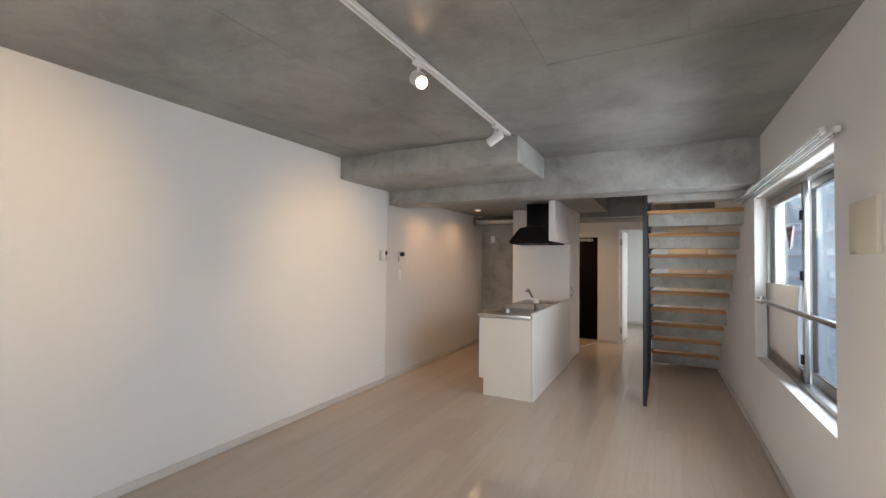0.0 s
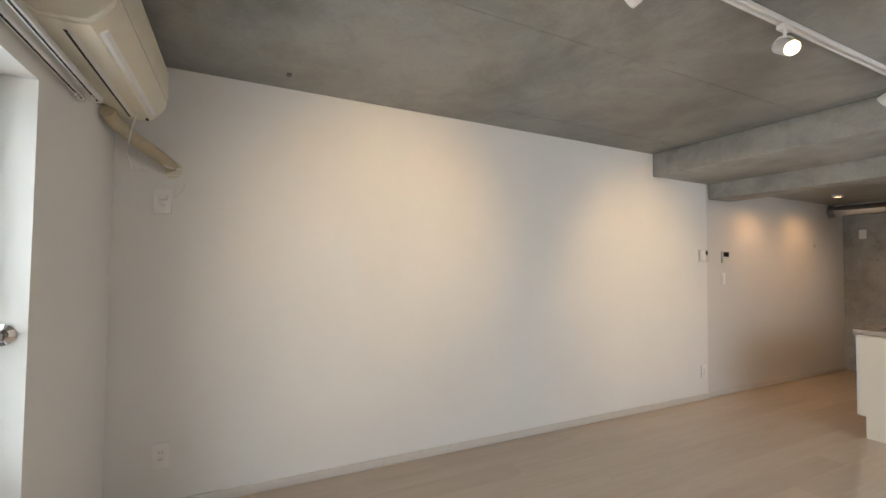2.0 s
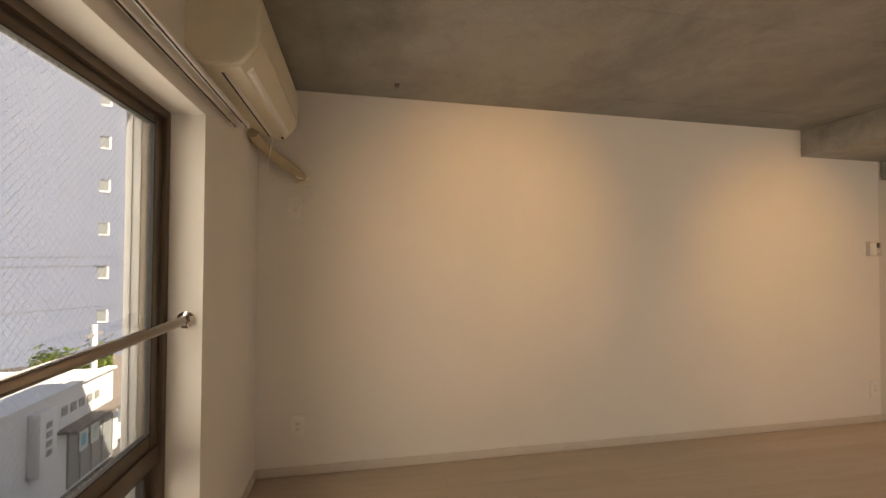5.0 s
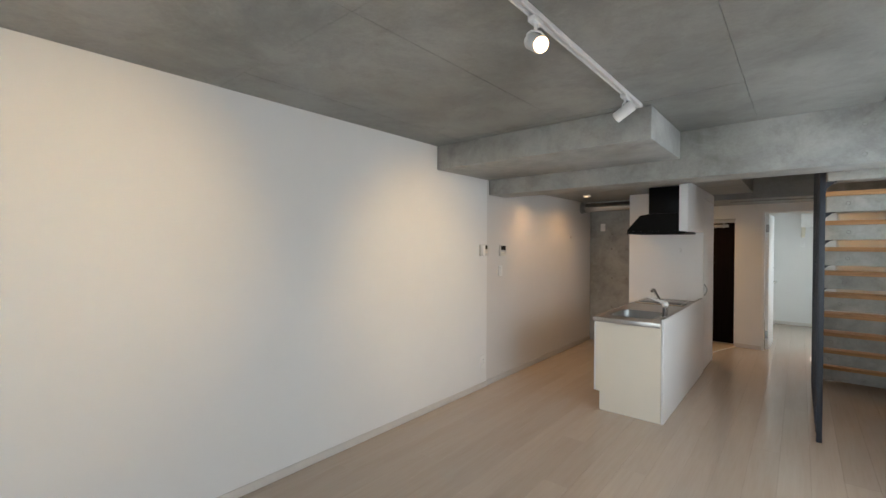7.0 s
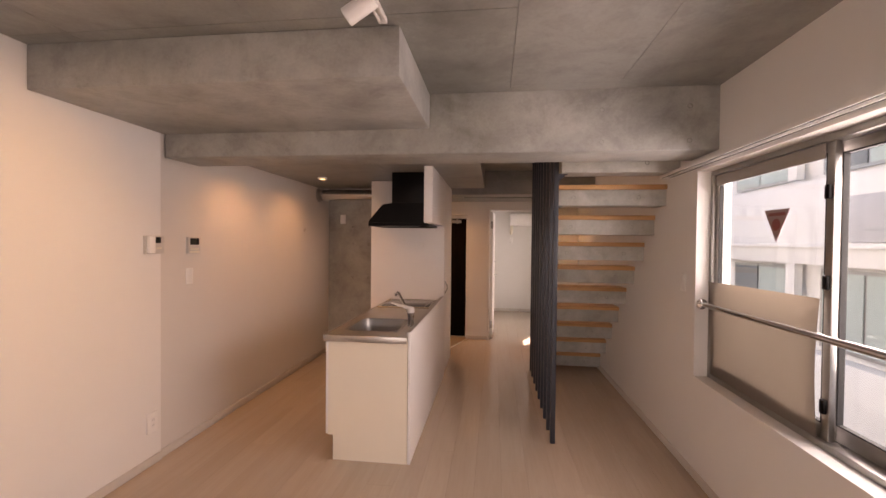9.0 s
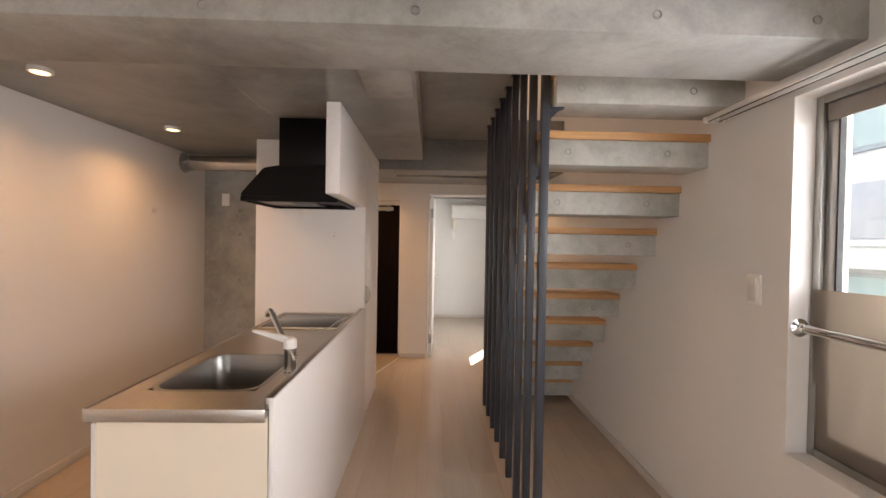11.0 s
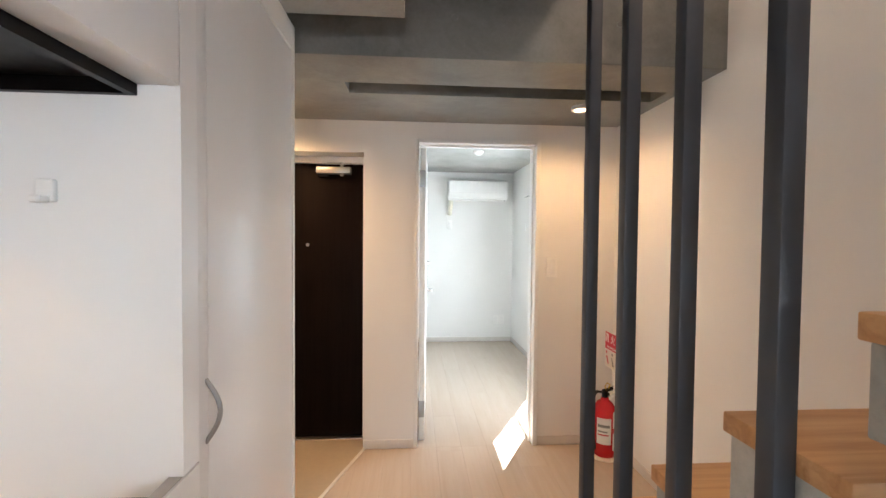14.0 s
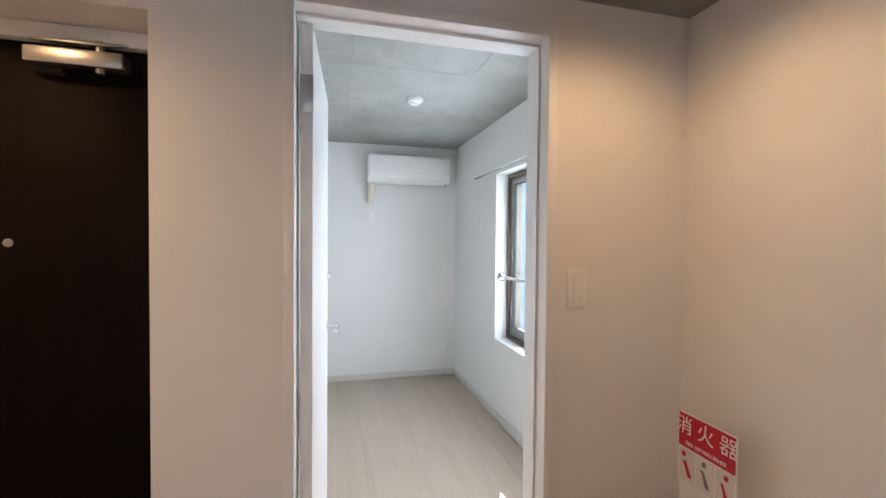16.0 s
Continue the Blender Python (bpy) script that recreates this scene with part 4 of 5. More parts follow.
part("display", boxes((0.0202, 0.0222, -0.046, 0.046, 0.004, 0.052), bevel=0.001), LCD, wh)
for k in range(4):
    part("button", boxes((0.0202, 0.0235, -0.044 + 0.023 * k, -0.026 + 0.023 * k, -0.034, -0.020), bevel=0.002), IVORY, wh)
part("flap", boxes((0.0202, 0.0225, -0.052, 0.052, -0.056, -0.042), bevel=0.001), IVORY, wh)
pl, s = wall_box("blank_cover_plate", "large ivory plastic cover plate on the white wall", "cover plate", W, 3.065, 1.555, 0.25, 0.205, 0.016, IVORY)
kp = thing("cover_plate", "small white cover plate on the concrete wall", "cover plate", at=(0.19, 7.89, 1.785))
part("plate", boxes((-0.037, 0.037, -0.009, -0.0003, -0.06, 0.06), bevel=0.003), PLASTIC, kp)
ml = thing("ceiling_anchor", "small dark ceiling anchor plate", "anchor", at=(0.217, 0.833, CEIL))
part("plate", boxes((-0.025, 0.025, -0.014, 0.014, -0.006, -0.0003), bevel=0.002), worn("dark_steel", (0.12, 0.11, 0.10), 0.5), ml)


def air_conditioner(name_label, m, length, depth, height, mat):
    """A wall unit: its back at local y = 0, its front towards +y, its base at z = 0."""
    ob = thing("air_conditioner", name_label, "air conditioner")
    ob.matrix_basis = m
    prof = [(0.0, 0.03), (0.0, height), (depth * 0.80, height), (depth * 0.93, height - 0.012), (depth, height - 0.05), (depth, height * 0.42), (depth * 0.96, height * 0.25), (depth * 0.84, 0.035), (depth * 0.72, 0.006), (depth * 0.60, 0.0), (0.06, 0.0)]
    bm = bmesh.new()
    prism(bm, prof, 0, -length / 2, length / 2)
    bmesh.ops.bevel(bm, geom=[e for e in bm.edges if e.calc_length() < depth * 1.01], offset=0.012, segments=3, affect="EDGES")
    part("casing", bm, mat, ob)
    bm = bmesh.new()
    prism(bm, [(depth * 0.44, -0.0035), (depth * 0.80, 0.015), (depth * 0.845, 0.026), (depth * 0.83, 0.034), (depth * 0.44, 0.004)], 0, -length * 0.42, length * 0.42)
    part("air_flap", bm, PLASTIC, ob, "white air flap")
    part("outlet_gap", boxes((-length * 0.43, length * 0.43, depth * 0.40, depth * 0.435, -0.0015, 0.01)), RUBBER, ob)
    part("panel_gap", boxes((-length / 2 + 0.012, length / 2 - 0.012, depth * 0.955, depth + 0.0012, height * 0.36, height * 0.363)), TRIM, ob)
    part("indicator", boxes((-length * 0.47, -length * 0.44, depth * 0.66, depth * 0.70, -0.001, 0.012)), RUBBER, ob)
    return ob


air_conditioner("ivory wall air conditioner above the large window", pose(0.65, 0.0005, 2.055), 1.0, 0.25, 0.315, IVORY)
air_conditioner("white wall air conditioner high on the bedroom wall", pose(2.94, BED_Y - 0.0005, 1.85, 0, 0, 180), 0.76, 0.2, 0.255, PLASTIC)
pc = thing("refrigerant_pipe", "beige taped pipe running from the air conditioner to the wall", "pipe", at=(0.012, 0.25, 1.85))
part("taped_pipe", bent(bmesh.new(), [(0.30, -0.215, 0.195), (0.22, -0.20, 0.165), (0.12, -0.13, 0.11), (0.04, -0.03, 0.045), (0.02, 0.0, 0.02), (0.004, 0.01, 0.0)], 0.032, 16), worn("beige_tape", (0.56, 0.48, 0.34), 0.7, 0, 0.3, 0.15, 30), pc)
bm = bmesh.new()
lathe(bm, [(0.046, -0.011), (0.046, -0.004), (0.030, 0.008), (0.001, 0.010)], pose(0, 0.012, 0, 0, 90, 0), 20)
part("wall_putty", bm, IVORY, pc)
part("tape_band", bent(bmesh.new(), [(0.03, -0.045, 0.035), (0.06, -0.01, 0.0), (0.02, 0.035, 0.0), (0.004, 0.05, 0.01)], 0.004, 8), PLASTIC, pc)
cord = thing("power_cord", "thin white power cord hanging to the outlet", "cord", at=(0.012, 0.24, 1.70))
part("cable", bent(bmesh.new(), [(0.24, -0.10, 0.37), (0.235, -0.12, 0.30), (0.18, -0.15, 0.18), (0.10, -0.14, 0.12), (0.04, -0.02, 0.11), (0.004, 0.07, 0.12), (0.004, 0.085, 0.06), (0.004, 0.05, 0.01), (0.012, 0.005, -0.005)], 0.0032, 8), PLASTIC, cord)
part("plug", boxes((-0.001, 0.026, -0.030, 0.006, -0.020, 0.010), bevel=0.004), PLASTIC, cord)


def lettering(text, size, depth=0.0006):
    """A mesh of raised letters in the x-y plane, centred."""
    cu = bpy.data.curves.new("text", "FONT")
    cu.body, cu.size, cu.extrude, cu.align_x, cu.align_y = text, size, depth, "CENTER", "CENTER"
    ob = bpy.data.objects.new("text", cu)
    scene.collection.objects.link(ob)
    me = bpy.data.meshes.new_from_object(ob.evaluated_get(bpy.context.evaluated_depsgraph_get()))
    bpy.data.objects.remove(ob)
    bpy.data.curves.remove(cu)
    return me


def letters(name, text, size, m, mat, parent):
    me = lettering(text, size)
    me.transform(m)
    me.materials.clear()
    me.materials.append(mat)
    ob = new(name, me)
    ob.parent = parent
    return ob


# ---- entrance door ----
ed = thing("door_entry", "dark brown steel entrance door with a closer", "door", at=(1.41, 8.98, 0))
ed["kind"] = "structure"
ED = (1.41, 8.98, 0)
part("leaf", local(boxes((1.025, 1.792, 8.985, 9.03, 0.006, 1.858), bevel=0.003), ED), DOOR_BROWN, ed)
part("door_frame", local(boxes((0.991, 1.022, 8.96, 9.05, 0.004, 1.904), (1.795, 1.8145, 8.96, 9.05, 0.004, 1.904), (1.022, 1.795, 8.96, 9.05, 1.860, 1.904), bevel=0.002), ED), WHITE, ed)
part("threshold", local(boxes((1.022, 1.795, 8.95, 9.05, 0.0045, 0.012), bevel=0.002), ED), STEEL, ed)
cl = part("door_closer", local(boxes((1.49, 1.715, 8.928, 8.984, 1.788, 1.832), bevel=0.006), ED), ALU, ed, "silver door closer with a folding arm")
arm = bmesh.new()
box(arm, 1.50, 1.70, 8.935, 8.947, 1.848, 1.854, bevel=0.001)
box(arm, 1.56, 1.72, 8.947, 8.958, 1.856, 1.862, bevel=0.001)
tube(arm, (1.655, 8.95, 1.832), (1.655, 8.95, 1.862), 0.011, sides=14)
tube(arm, (1.655, 8.95, 1.775), (1.655, 8.95, 1.789), 0.012, sides=14)
part("closer_arm", local(arm, ED), ALU, cl)
part("closer_foot", local(boxes((1.50, 1.56, 8.96, 8.984, 1.772, 1.787), bevel=0.002), ED), RUBBER, cl)
part("chain_plate", local(boxes((1.030, 1.150, 8.972, 8.9845, 1.345, 1.408), bevel=0.003), ED), TAN, ed, "beige latch guard plate")
part("mail_box", local(boxes((1.030, 1.152, 8.950, 8.9845, 0.862, 0.985), bevel=0.003), ED), TAN, ed, "beige box below the handle")
for z in (1.237, 0.632):
    bm = bmesh.new()
    lathe(bm, [(0.026, 0.0), (0.026, 0.006), (0.021, 0.010), (0.019, 0.010), (0.001, 0.012)], pose(1.08, 8.9845, z, 90, 0, 0), 24)
    box(bm, 1.062, 1.098, 8.955, 8.974, z - 0.007, z + 0.007, bevel=0.003)
    part("thumb_turn", local(bm, ED), ALU, ed)
bm = bmesh.new()
box(bm, 1.040, 1.066, 8.974, 8.9845, 1.060, 1.118, bevel=0.003)
tube(bm, (1.053, 8.976, 1.09), (1.053, 8.935, 1.09), 0.009, sides=14)
bent(bm, [(1.053, 8.938, 1.09), (1.075, 8.934, 1.091), (1.110, 8.934, 1.090), (1.142, 8.938, 1.088)], 0.008, 10)
part("lever_handle", local(bm, ED), CHROME, ed)
bm = bmesh.new()
lathe(bm, [(0.011, 0.0), (0.011, 0.004), (0.006, 0.005), (0.001, 0.002)], pose(1.424, 8.9845, 1.316, 90, 0, 0), 20)
part("peephole", local(bm, ED), ALU, ed)
part("hinge_plate", local(boxes((1.035, 1.06, 8.979, 8.9845, 1.845, 1.857)), ED), ALU, ed)

# ---- bedroom door ----
bd = thing("door_bedroom", "white flush bedroom door standing open", "door", at=(2.18, 8.94, 0))
bd["kind"] = "structure"
case = bmesh.new()
for r in ((2.140, 2.166, 8.812, 8.968, 0.001, 2.002), (2.926, 2.956, 8.812, 8.968, 0.001, 2.002), (2.166, 2.926, 8.812, 8.968, 1.976, 2.002)):
    box(case, *r, bevel=0.0025)
part("casing", local(case, (2.18, 8.94, 0)), WHITE, bd)
part("door_stop", local(boxes((2.917, 2.9255, 8.87, 8.90, 0.001, 1.9755), (2.1665, 2.9165, 8.87, 8.90, 1.966, 1.9755)), (2.18, 8.94, 0)), WHITE, bd)
LEAF = pose(2.210, 8.905, 0, 0, 0, 87.5)


def leafed(bm):
    bm.transform(LEAF)
    return local(bm, (2.18, 8.94, 0))


lf = part("leaf", leafed(boxes((0.004, 0.715, 0.0, 0.036, 0.008, 1.962), bevel=0.002)), WHITE, bd)
for z in (0.22, 1.76):
    h = leafed(boxes((-0.004, 0.0035, -0.001, 0.037, z - 0.055, z + 0.055), bevel=0.001))
    part("hinge", h, ALU, lf)
for side, y0, y1 in (("in", -0.006, -0.0003), ("out", 0.0363, 0.042)):
    part("rose", leafed(tube(bmesh.new(), (0.645, y0, 0.945), (0.645, y1, 0.945), 0.022, sides=20)), CHROME, lf)
hb = bmesh.new()
tube(hb, (0.645, -0.006, 0.945), (0.645, -0.048, 0.945), 0.009, sides=14)
bent(hb, [(0.648, -0.046, 0.945), (0.620, -0.050, 0.945), (0.570, -0.050, 0.944), (0.530, -0.046, 0.943)], 0.008, 10)
part("lever_handle", leafed(hb), CHROME, lf)
part("thumb_turn", leafed(tube(bmesh.new(), (0.645, -0.0003, 1.165), (0.645, -0.020, 1.165), 0.014, sides=16)), CHROME, lf)
part("latch_plate", leafed(boxes((0.7152, 0.7168, 0.005, 0.028, 0.90, 1.0))), ALU, lf)

sw = thing("light_switch", "white wide rocker light switch", "switch", "light switches", at=(3.042, END_Y, 1.184))
part("plate", boxes((-0.036, 0.036, -0.008, -0.0003, -0.066, 0.066), bevel=0.003), PLASTIC, sw)
part("rocker", boxes((-0.018, 0.018, -0.0125, -0.0081, -0.050, 0.050), bevel=0.002), WHITE, sw)

# ---- extinguisher with its sign on a stand ----
fe = thing("fire_extinguisher", "red fire extinguisher with white labels on a round base", "fire extinguisher", at=(3.345, 8.665, 0.0))
bm = bmesh.new()
lathe(bm, [(0.060, 0.012), (0.066, 0.022), (0.067, 0.05), (0.067, 0.285), (0.062, 0.318), (0.045, 0.345), (0.026, 0.358), (0.022, 0.375), (0.001, 0.376)], pose(0, 0, 0), 32)
part("cylinder", bm, RED, fe)
bm = bmesh.new()
lathe(bm, [(0.085, 0.0), (0.085, 0.008), (0.070, 0.014), (0.001, 0.014)], pose(0, 0, 0), 32)
part("base_ring", bm, IVORY, fe)


def wrap(r, a0, a1, z0, z1, n=14, t=0.0012):
    bm = bmesh.new()
    out = []
    for k in range(n + 1):
        a = radians(a0 + (a1 - a0) * k / n)
        out.append([bm.verts.new((rr * math.cos(a), rr * math.sin(a), z)) for rr in (r, r + t) for z in (z0, z1)])
    for a, b in zip(out, out[1:]):
        for i, j in ((0, 1), (1, 3), (3, 2), (2, 0)):
            bm.faces.new((a[i], a[j], b[j], b[i]))
    bm.faces.new([out[0][i] for i in (0, 1, 3, 2)])
    bm.faces.new([out[-1][i] for i in (2, 3, 1, 0)])
    return bm


lab = part("front_label", wrap(0.0672, 205, 280, 0.10, 0.262), PAPER, fe, "white printed label")
part("print_bars", wrap(0.0686, 212, 272, 0.205, 0.222, 10), GREY_PRINT, lab)
part("print_bars", wrap(0.0686, 212, 260, 0.175, 0.183, 10), GREY_PRINT, lab)
part("print_bars", wrap(0.0686, 212, 266, 0.155, 0.163, 10), SIGN_RED, lab)
part("side_label", wrap(0.0672, 292, 335, 0.06, 0.30), PAPER, fe, "white printed label")
part("red_band", wrap(0.0686, 292, 335, 0.17, 0.20, 8), SIGN_RED, fe)
bm = bmesh.new()
lathe(bm, [(0.018, 0.376), (0.020, 0.385), (0.020, 0.415), (0.013, 0.42), (0.001, 0.421)], pose(0, 0, 0), 18)
part("valve", bm, BLACK, fe)
bm = bmesh.new()
prism(bm, [(-0.015, 0.420), (0.075, 0.445), (0.09, 0.438), (0.088, 0.432), (0.0, 0.408)], 1, -0.009, 0.009)
part("lever", bm, BLACK, fe)
bm = bmesh.new()
prism(bm, [(-0.012, 0.400), (0.07, 0.395), (0.085, 0.382), (0.08, 0.376), (0.0, 0.388)], 1, -0.009, 0.009)
part("grip", bm, BLACK, fe)
part("safety_pin", bent(bmesh.new(), [(0.0, -0.015, 0.43), (-0.01, -0.02, 0.45), (0.005, -0.02, 0.472), (0.022, -0.02, 0.46), (0.015, -0.016, 0.435)], 0.0035, 8), YELLOW, fe, "yellow safety pin")
part("hose", bent(bmesh.new(), [(-0.015, 0.0, 0.405), (-0.055, -0.01, 0.415), (-0.082, -0.015, 0.385), (-0.088, -0.018, 0.30), (-0.084, -0.02, 0.20), (-0.080, -0.02, 0.12)], 0.008, 10), RUBBER, fe)
part("nozzle", tube(bmesh.new(), (-0.080, -0.02, 0.12), (-0.078, -0.02, 0.06), 0.012, 0.016, 14), RUBBER, fe)

sg = thing("extinguisher_sign", "red and white fire extinguisher sign on a thin stem", "sign", at=(3.376, 8.632, 0.067))
part("pole", tube(bmesh.new(), (0.012, 0.0, 0.34), (0.012, 0.0, 0.52), 0.006, sides=12), PLASTIC, sg)
part("clip", boxes((-0.012, 0.018, -0.012, 0.012, 0.325, 0.345), bevel=0.002), PLASTIC, sg)
pb = part("sign_board", boxes((-0.002, 0.002, -0.103, 0.103, 0.49, 0.715), bevel=0.0008), PAPER, sg)
part("red_field", boxes((-0.0032, -0.0022, -0.101, 0.101, 0.605, 0.713)), SIGN_RED, pb)
FACE = Matrix(((0, 0, -1, -0.0036), (-1, 0, 0, 0), (0, 1, 0, 0.672), (0, 0, 0, 1)))
letters("lettering", "\u6d88 \u706b \u5668", 0.062, FACE, PAPER, pb)
letters("small_lettering", "FIRE EXTINGUISHER", 0.0165, Matrix.Translation((0, 0, -0.052)) @ FACE, PAPER, pb)
for k in range(3):
    y = 0.066 - 0.066 * k
    cell = part("picture", boxes((-0.0032, -0.0022, y - 0.030, y + 0.030, 0.497, 0.600)), worn("cream_print", (0.72, 0.68, 0.62), 0.55), pb)
    bm = bmesh.new()
    prism(bm, [(y - 0.018, 0.515), (y - 0.004, 0.512), (y + 0.010, 0.545 + 0.008 * k), (y + 0.018, 0.560), (y + 0.004, 0.562)], 0, -0.0042, -0.0033)
    box(bm, -0.0042, -0.0033, y + 0.006 - 0.01 * k, y + 0.020 - 0.01 * k, 0.575, 0.590)
    part("print_marks", bm, SIGN_RED if k != 1 else GREY_PRINT, cell)

# ---- bedroom fittings ----
sd = thing("smoke_detector", "small round white smoke detector on the ceiling", "smoke detector", at=(2.76, 10.25, BED_Z))
bm = bmesh.new()
lathe(bm, [(0.052, -0.0003), (0.052, -0.012), (0.046, -0.022), (0.030, -0.026), (0.028, -0.036), (0.001, -0.038)], pose(0, 0, 0), 28)
part("casing", bm, PLASTIC, sd)
bp = thing("refrigerant_pipe", "white wrapped pipe below the bedroom air conditioner", "pipe", at=(2.60, BED_Y, 1.725))
part("taped_pipe", bent(bmesh.new(), [(0.0, -0.07, 0.135), (0.0, -0.07, 0.08), (-0.005, -0.055, 0.02), (-0.008, -0.03, -0.02), (-0.008, 0.0, -0.04)], 0.030, 14), IVORY, bp)
part("cord", bent(bmesh.new(), [(-0.03, -0.03, 0.10), (-0.05, -0.02, -0.02), (-0.035, -0.012, -0.12), (-0.015, -0.010, -0.15)], 0.004, 8), PLASTIC, bp)
for x, z in ((2.59, 1.54), (3.22, 0.29), (3.295, 0.29)):
    o = thing("wall_outlet", "white wall outlet plate with two sockets", "outlet", "wall outlets", at=(x, BED_Y, z))
    part("plate", boxes((-0.035, 0.035, -0.008, -0.0003, -0.058, 0.058), bevel=0.003), PLASTIC, o)
    for k in (-1, 1):
        part("socket", boxes((-0.015, 0.015, -0.0105, -0.0081, 0.018 * k - 0.013, 0.018 * k + 0.013), bevel=0.002), WHITE, o)
hk = thing("wall_hook", "small white hook on the bedroom wall", "hook", at=(right_face(10.95), 10.95, 1.50))
part("plate", boxes((-0.010, -0.0003, -0.02, 0.02, -0.04, 0.04), bevel=0.003), PLASTIC, hk)

plate = thing("wall_plate", "small round off-white plate on the kitchen wall", "wall plate", at=(-0.0115, 7.142, 1.622))
bm = bmesh.new()
lathe(bm, [(0.024, 0.0), (0.024, 0.006), (0.019, 0.010), (0.001, 0.011)], pose(0, 0, 0, 0, 90, 0), 24)
part("disc", bm, TRIM, plate)
bm = bmesh.new()
lathe(bm, [(0.006, 0.0111), (0.005, 0.014), (0.001, 0.0145)], pose(0, 0, 0, 0, 90, 0), 16)
part("screw", bm, ALU, plate)

# ---- outside ----
STREET = -6.2
ground = structure("ground", boxes((-400, 400, -400, 400, STREET - 0.5, STREET)), worn("asphalt", (0.060, 0.060, 0.062), 0.9, 0, 0.3, 0.3, 0.8), "grey street ground outside", "ground")
FACADE = worn("grey_blue_tile_facade", (0.105, 0.133, 0.20), 0.6, 0, 0.4, 0.06, 2)
FACADE_WHITE = worn("white_render", (0.58, 0.60, 0.63), 0.7, 0, 0.3, 0.08, 1.5)
PANE_GREEN = worn("pale_frosted_pane", (0.42, 0.50, 0.47), 0.35, 0, 0.5, 0.08)
PANE = material("far_window_pane", (0.10, 0.13, 0.15), 0.08)
PANE_GREY = worn("far_frosted_pane", (0.17, 0.19, 0.20), 0.3, 0, 0.5, 0.1)
ROOF = worn("grey_brown_roof", (0.15, 0.13, 0.12), 0.8, 0, 0.3, 0.3, 3)
LEAF_GREEN = worn("foliage", (0.20, 0.32, 0.02), 0.7, 0, 0.3, 0.4, 3)
# Unseen mass added only to throw its shadow across the shop front.
structure("shade_block", boxes((-7.9, -0.25, 0.0, 14.0, STREET, 7.5)), FACADE_WHITE, "unseen block that casts shade on the street and shop", "wall")

tower = thing("apartment_tower", "tall grey-blue apartment tower with small windows and white balconies", "building")
tower.matrix_basis = pose(-33.75, -15.55, STREET, 0, 0, 117 - 180)
# local x runs along the facade away from the corner, local y points away behind it
part("wall", boxes((-0.0, 26, -14, 0, 0, 38)), FACADE, tower)
part("roof", boxes((-0.1, 26.1, -14.1, 0.1, 38.0, 38.6)), FACADE_WHITE, tower)
part("corner_pier", boxes((-0.12, 0.34, -0.6, 0.04, 0, 37.9)), FACADE_WHITE, tower)
for f in range(11):
    z = 3.05 + 3.2 * f
    w = part("window", boxes((2.18, 2.82, 0.001, 0.05, z - 0.46, z - 0.36), (2.18, 2.30, 0.001, 0.05, z - 0.36, z + 0.46)), FACADE_WHITE, tower)
    part("pane", boxes((2.301, 2.82, 0.001, 0.012, z - 0.359, z + 0.46)), PANE_GREY, w)
    part("window_head", boxes((2.301, 2.82, 0.001, 0.09, z + 0.461, z + 0.50)), FACADE, w)
    b = part("balcony", boxes((-0.80, -0.121, -3.5, -0.35, z - 1.3, z - 0.05)), FACADE_WHITE, tower)
    part("balcony_door", boxes((-0.5, -0.121, -2.0, -0.65, z - 0.02, z + 1.5)), PANE, b)

# the shop stands across the street with its front parallel to the windowed wall
shop = thing("corner_shop", "low white shop with a dark canopy and grey windows", "building")
shop.matrix_basis = pose(-12.0, -8.4, STREET)
part("wall", boxes((-3.35, 4.5, -5, -0.02, 0, 3.3)), FACADE_WHITE, shop)
part("side_wall", boxes((-4.2, -3.36, -4.5, -0.25, 0, 1.95)), FACADE_WHITE, shop)
part("parapet", boxes((-3.42, 4.5, -0.3, 0.08, 3.301, 3.37)), FACADE_WHITE, shop)
part("canopy", boxes((-3.8, -0.3, -0.019, 0.55, 2.02, 2.12)), ROOF, shop)
for k in range(5):
    part("sign_mark", boxes((-2.5 + 0.42 * k, -2.22 + 0.42 * k, -0.019, 0.0, 2.5, 2.78)), GREY_PRINT, shop)
for k in range(4):
    w = part("window", boxes((-3.25 + 0.62 * k, -2.7 + 0.62 * k, -0.019, 0.02, 0.1, 1.9)), PANE_GREY, shop)
    part("window_frame", boxes((-3.28 + 0.62 * k, -3.251 + 0.62 * k, -0.019, 0.05, 0.1, 1.9), (-2.699 + 0.62 * k, -2.67 + 0.62 * k, -0.019, 0.05, 0.1, 1.9)), GREY_PRINT, w)
for k, c in ((0, (0.05, 0.40, 0.55)), (1, (0.35, 0.50, 0.42))):
    b = part("poster", boxes((-1.75 - 0.62 * k, -1.30 - 0.62 * k, 0.051, 0.065, 1.05, 1.75)), FACADE_WHITE, shop)
    part("print", boxes((-1.65 - 0.62 * k, -1.40 - 0.62 * k, 0.066, 0.07, 1.2, 1.6)), worn("faded_print", c, 0.5), b)
v = part("vertical_sign", boxes((0.15, 0.85, -0.019, 0.30, 1.25, 3.05), bevel=0.02), FACADE_WHITE, shop)
for k in range(4):
    part("sign_mark", boxes((0.38, 0.62, 0.301, 0.31, 1.75 + 0.27 * k, 1.92 + 0.27 * k)), GREY_PRINT, v)
house = thing("neighbour_house", "low pale house with a grey-brown pitched roof", "house")
house.matrix_basis = pose(-17.8, -9.0, STREET)
part("wall", boxes((-2.6, 1.6, -4, 0, 0, 1.9)), FACADE_WHITE, house)
bm = bmesh.new()
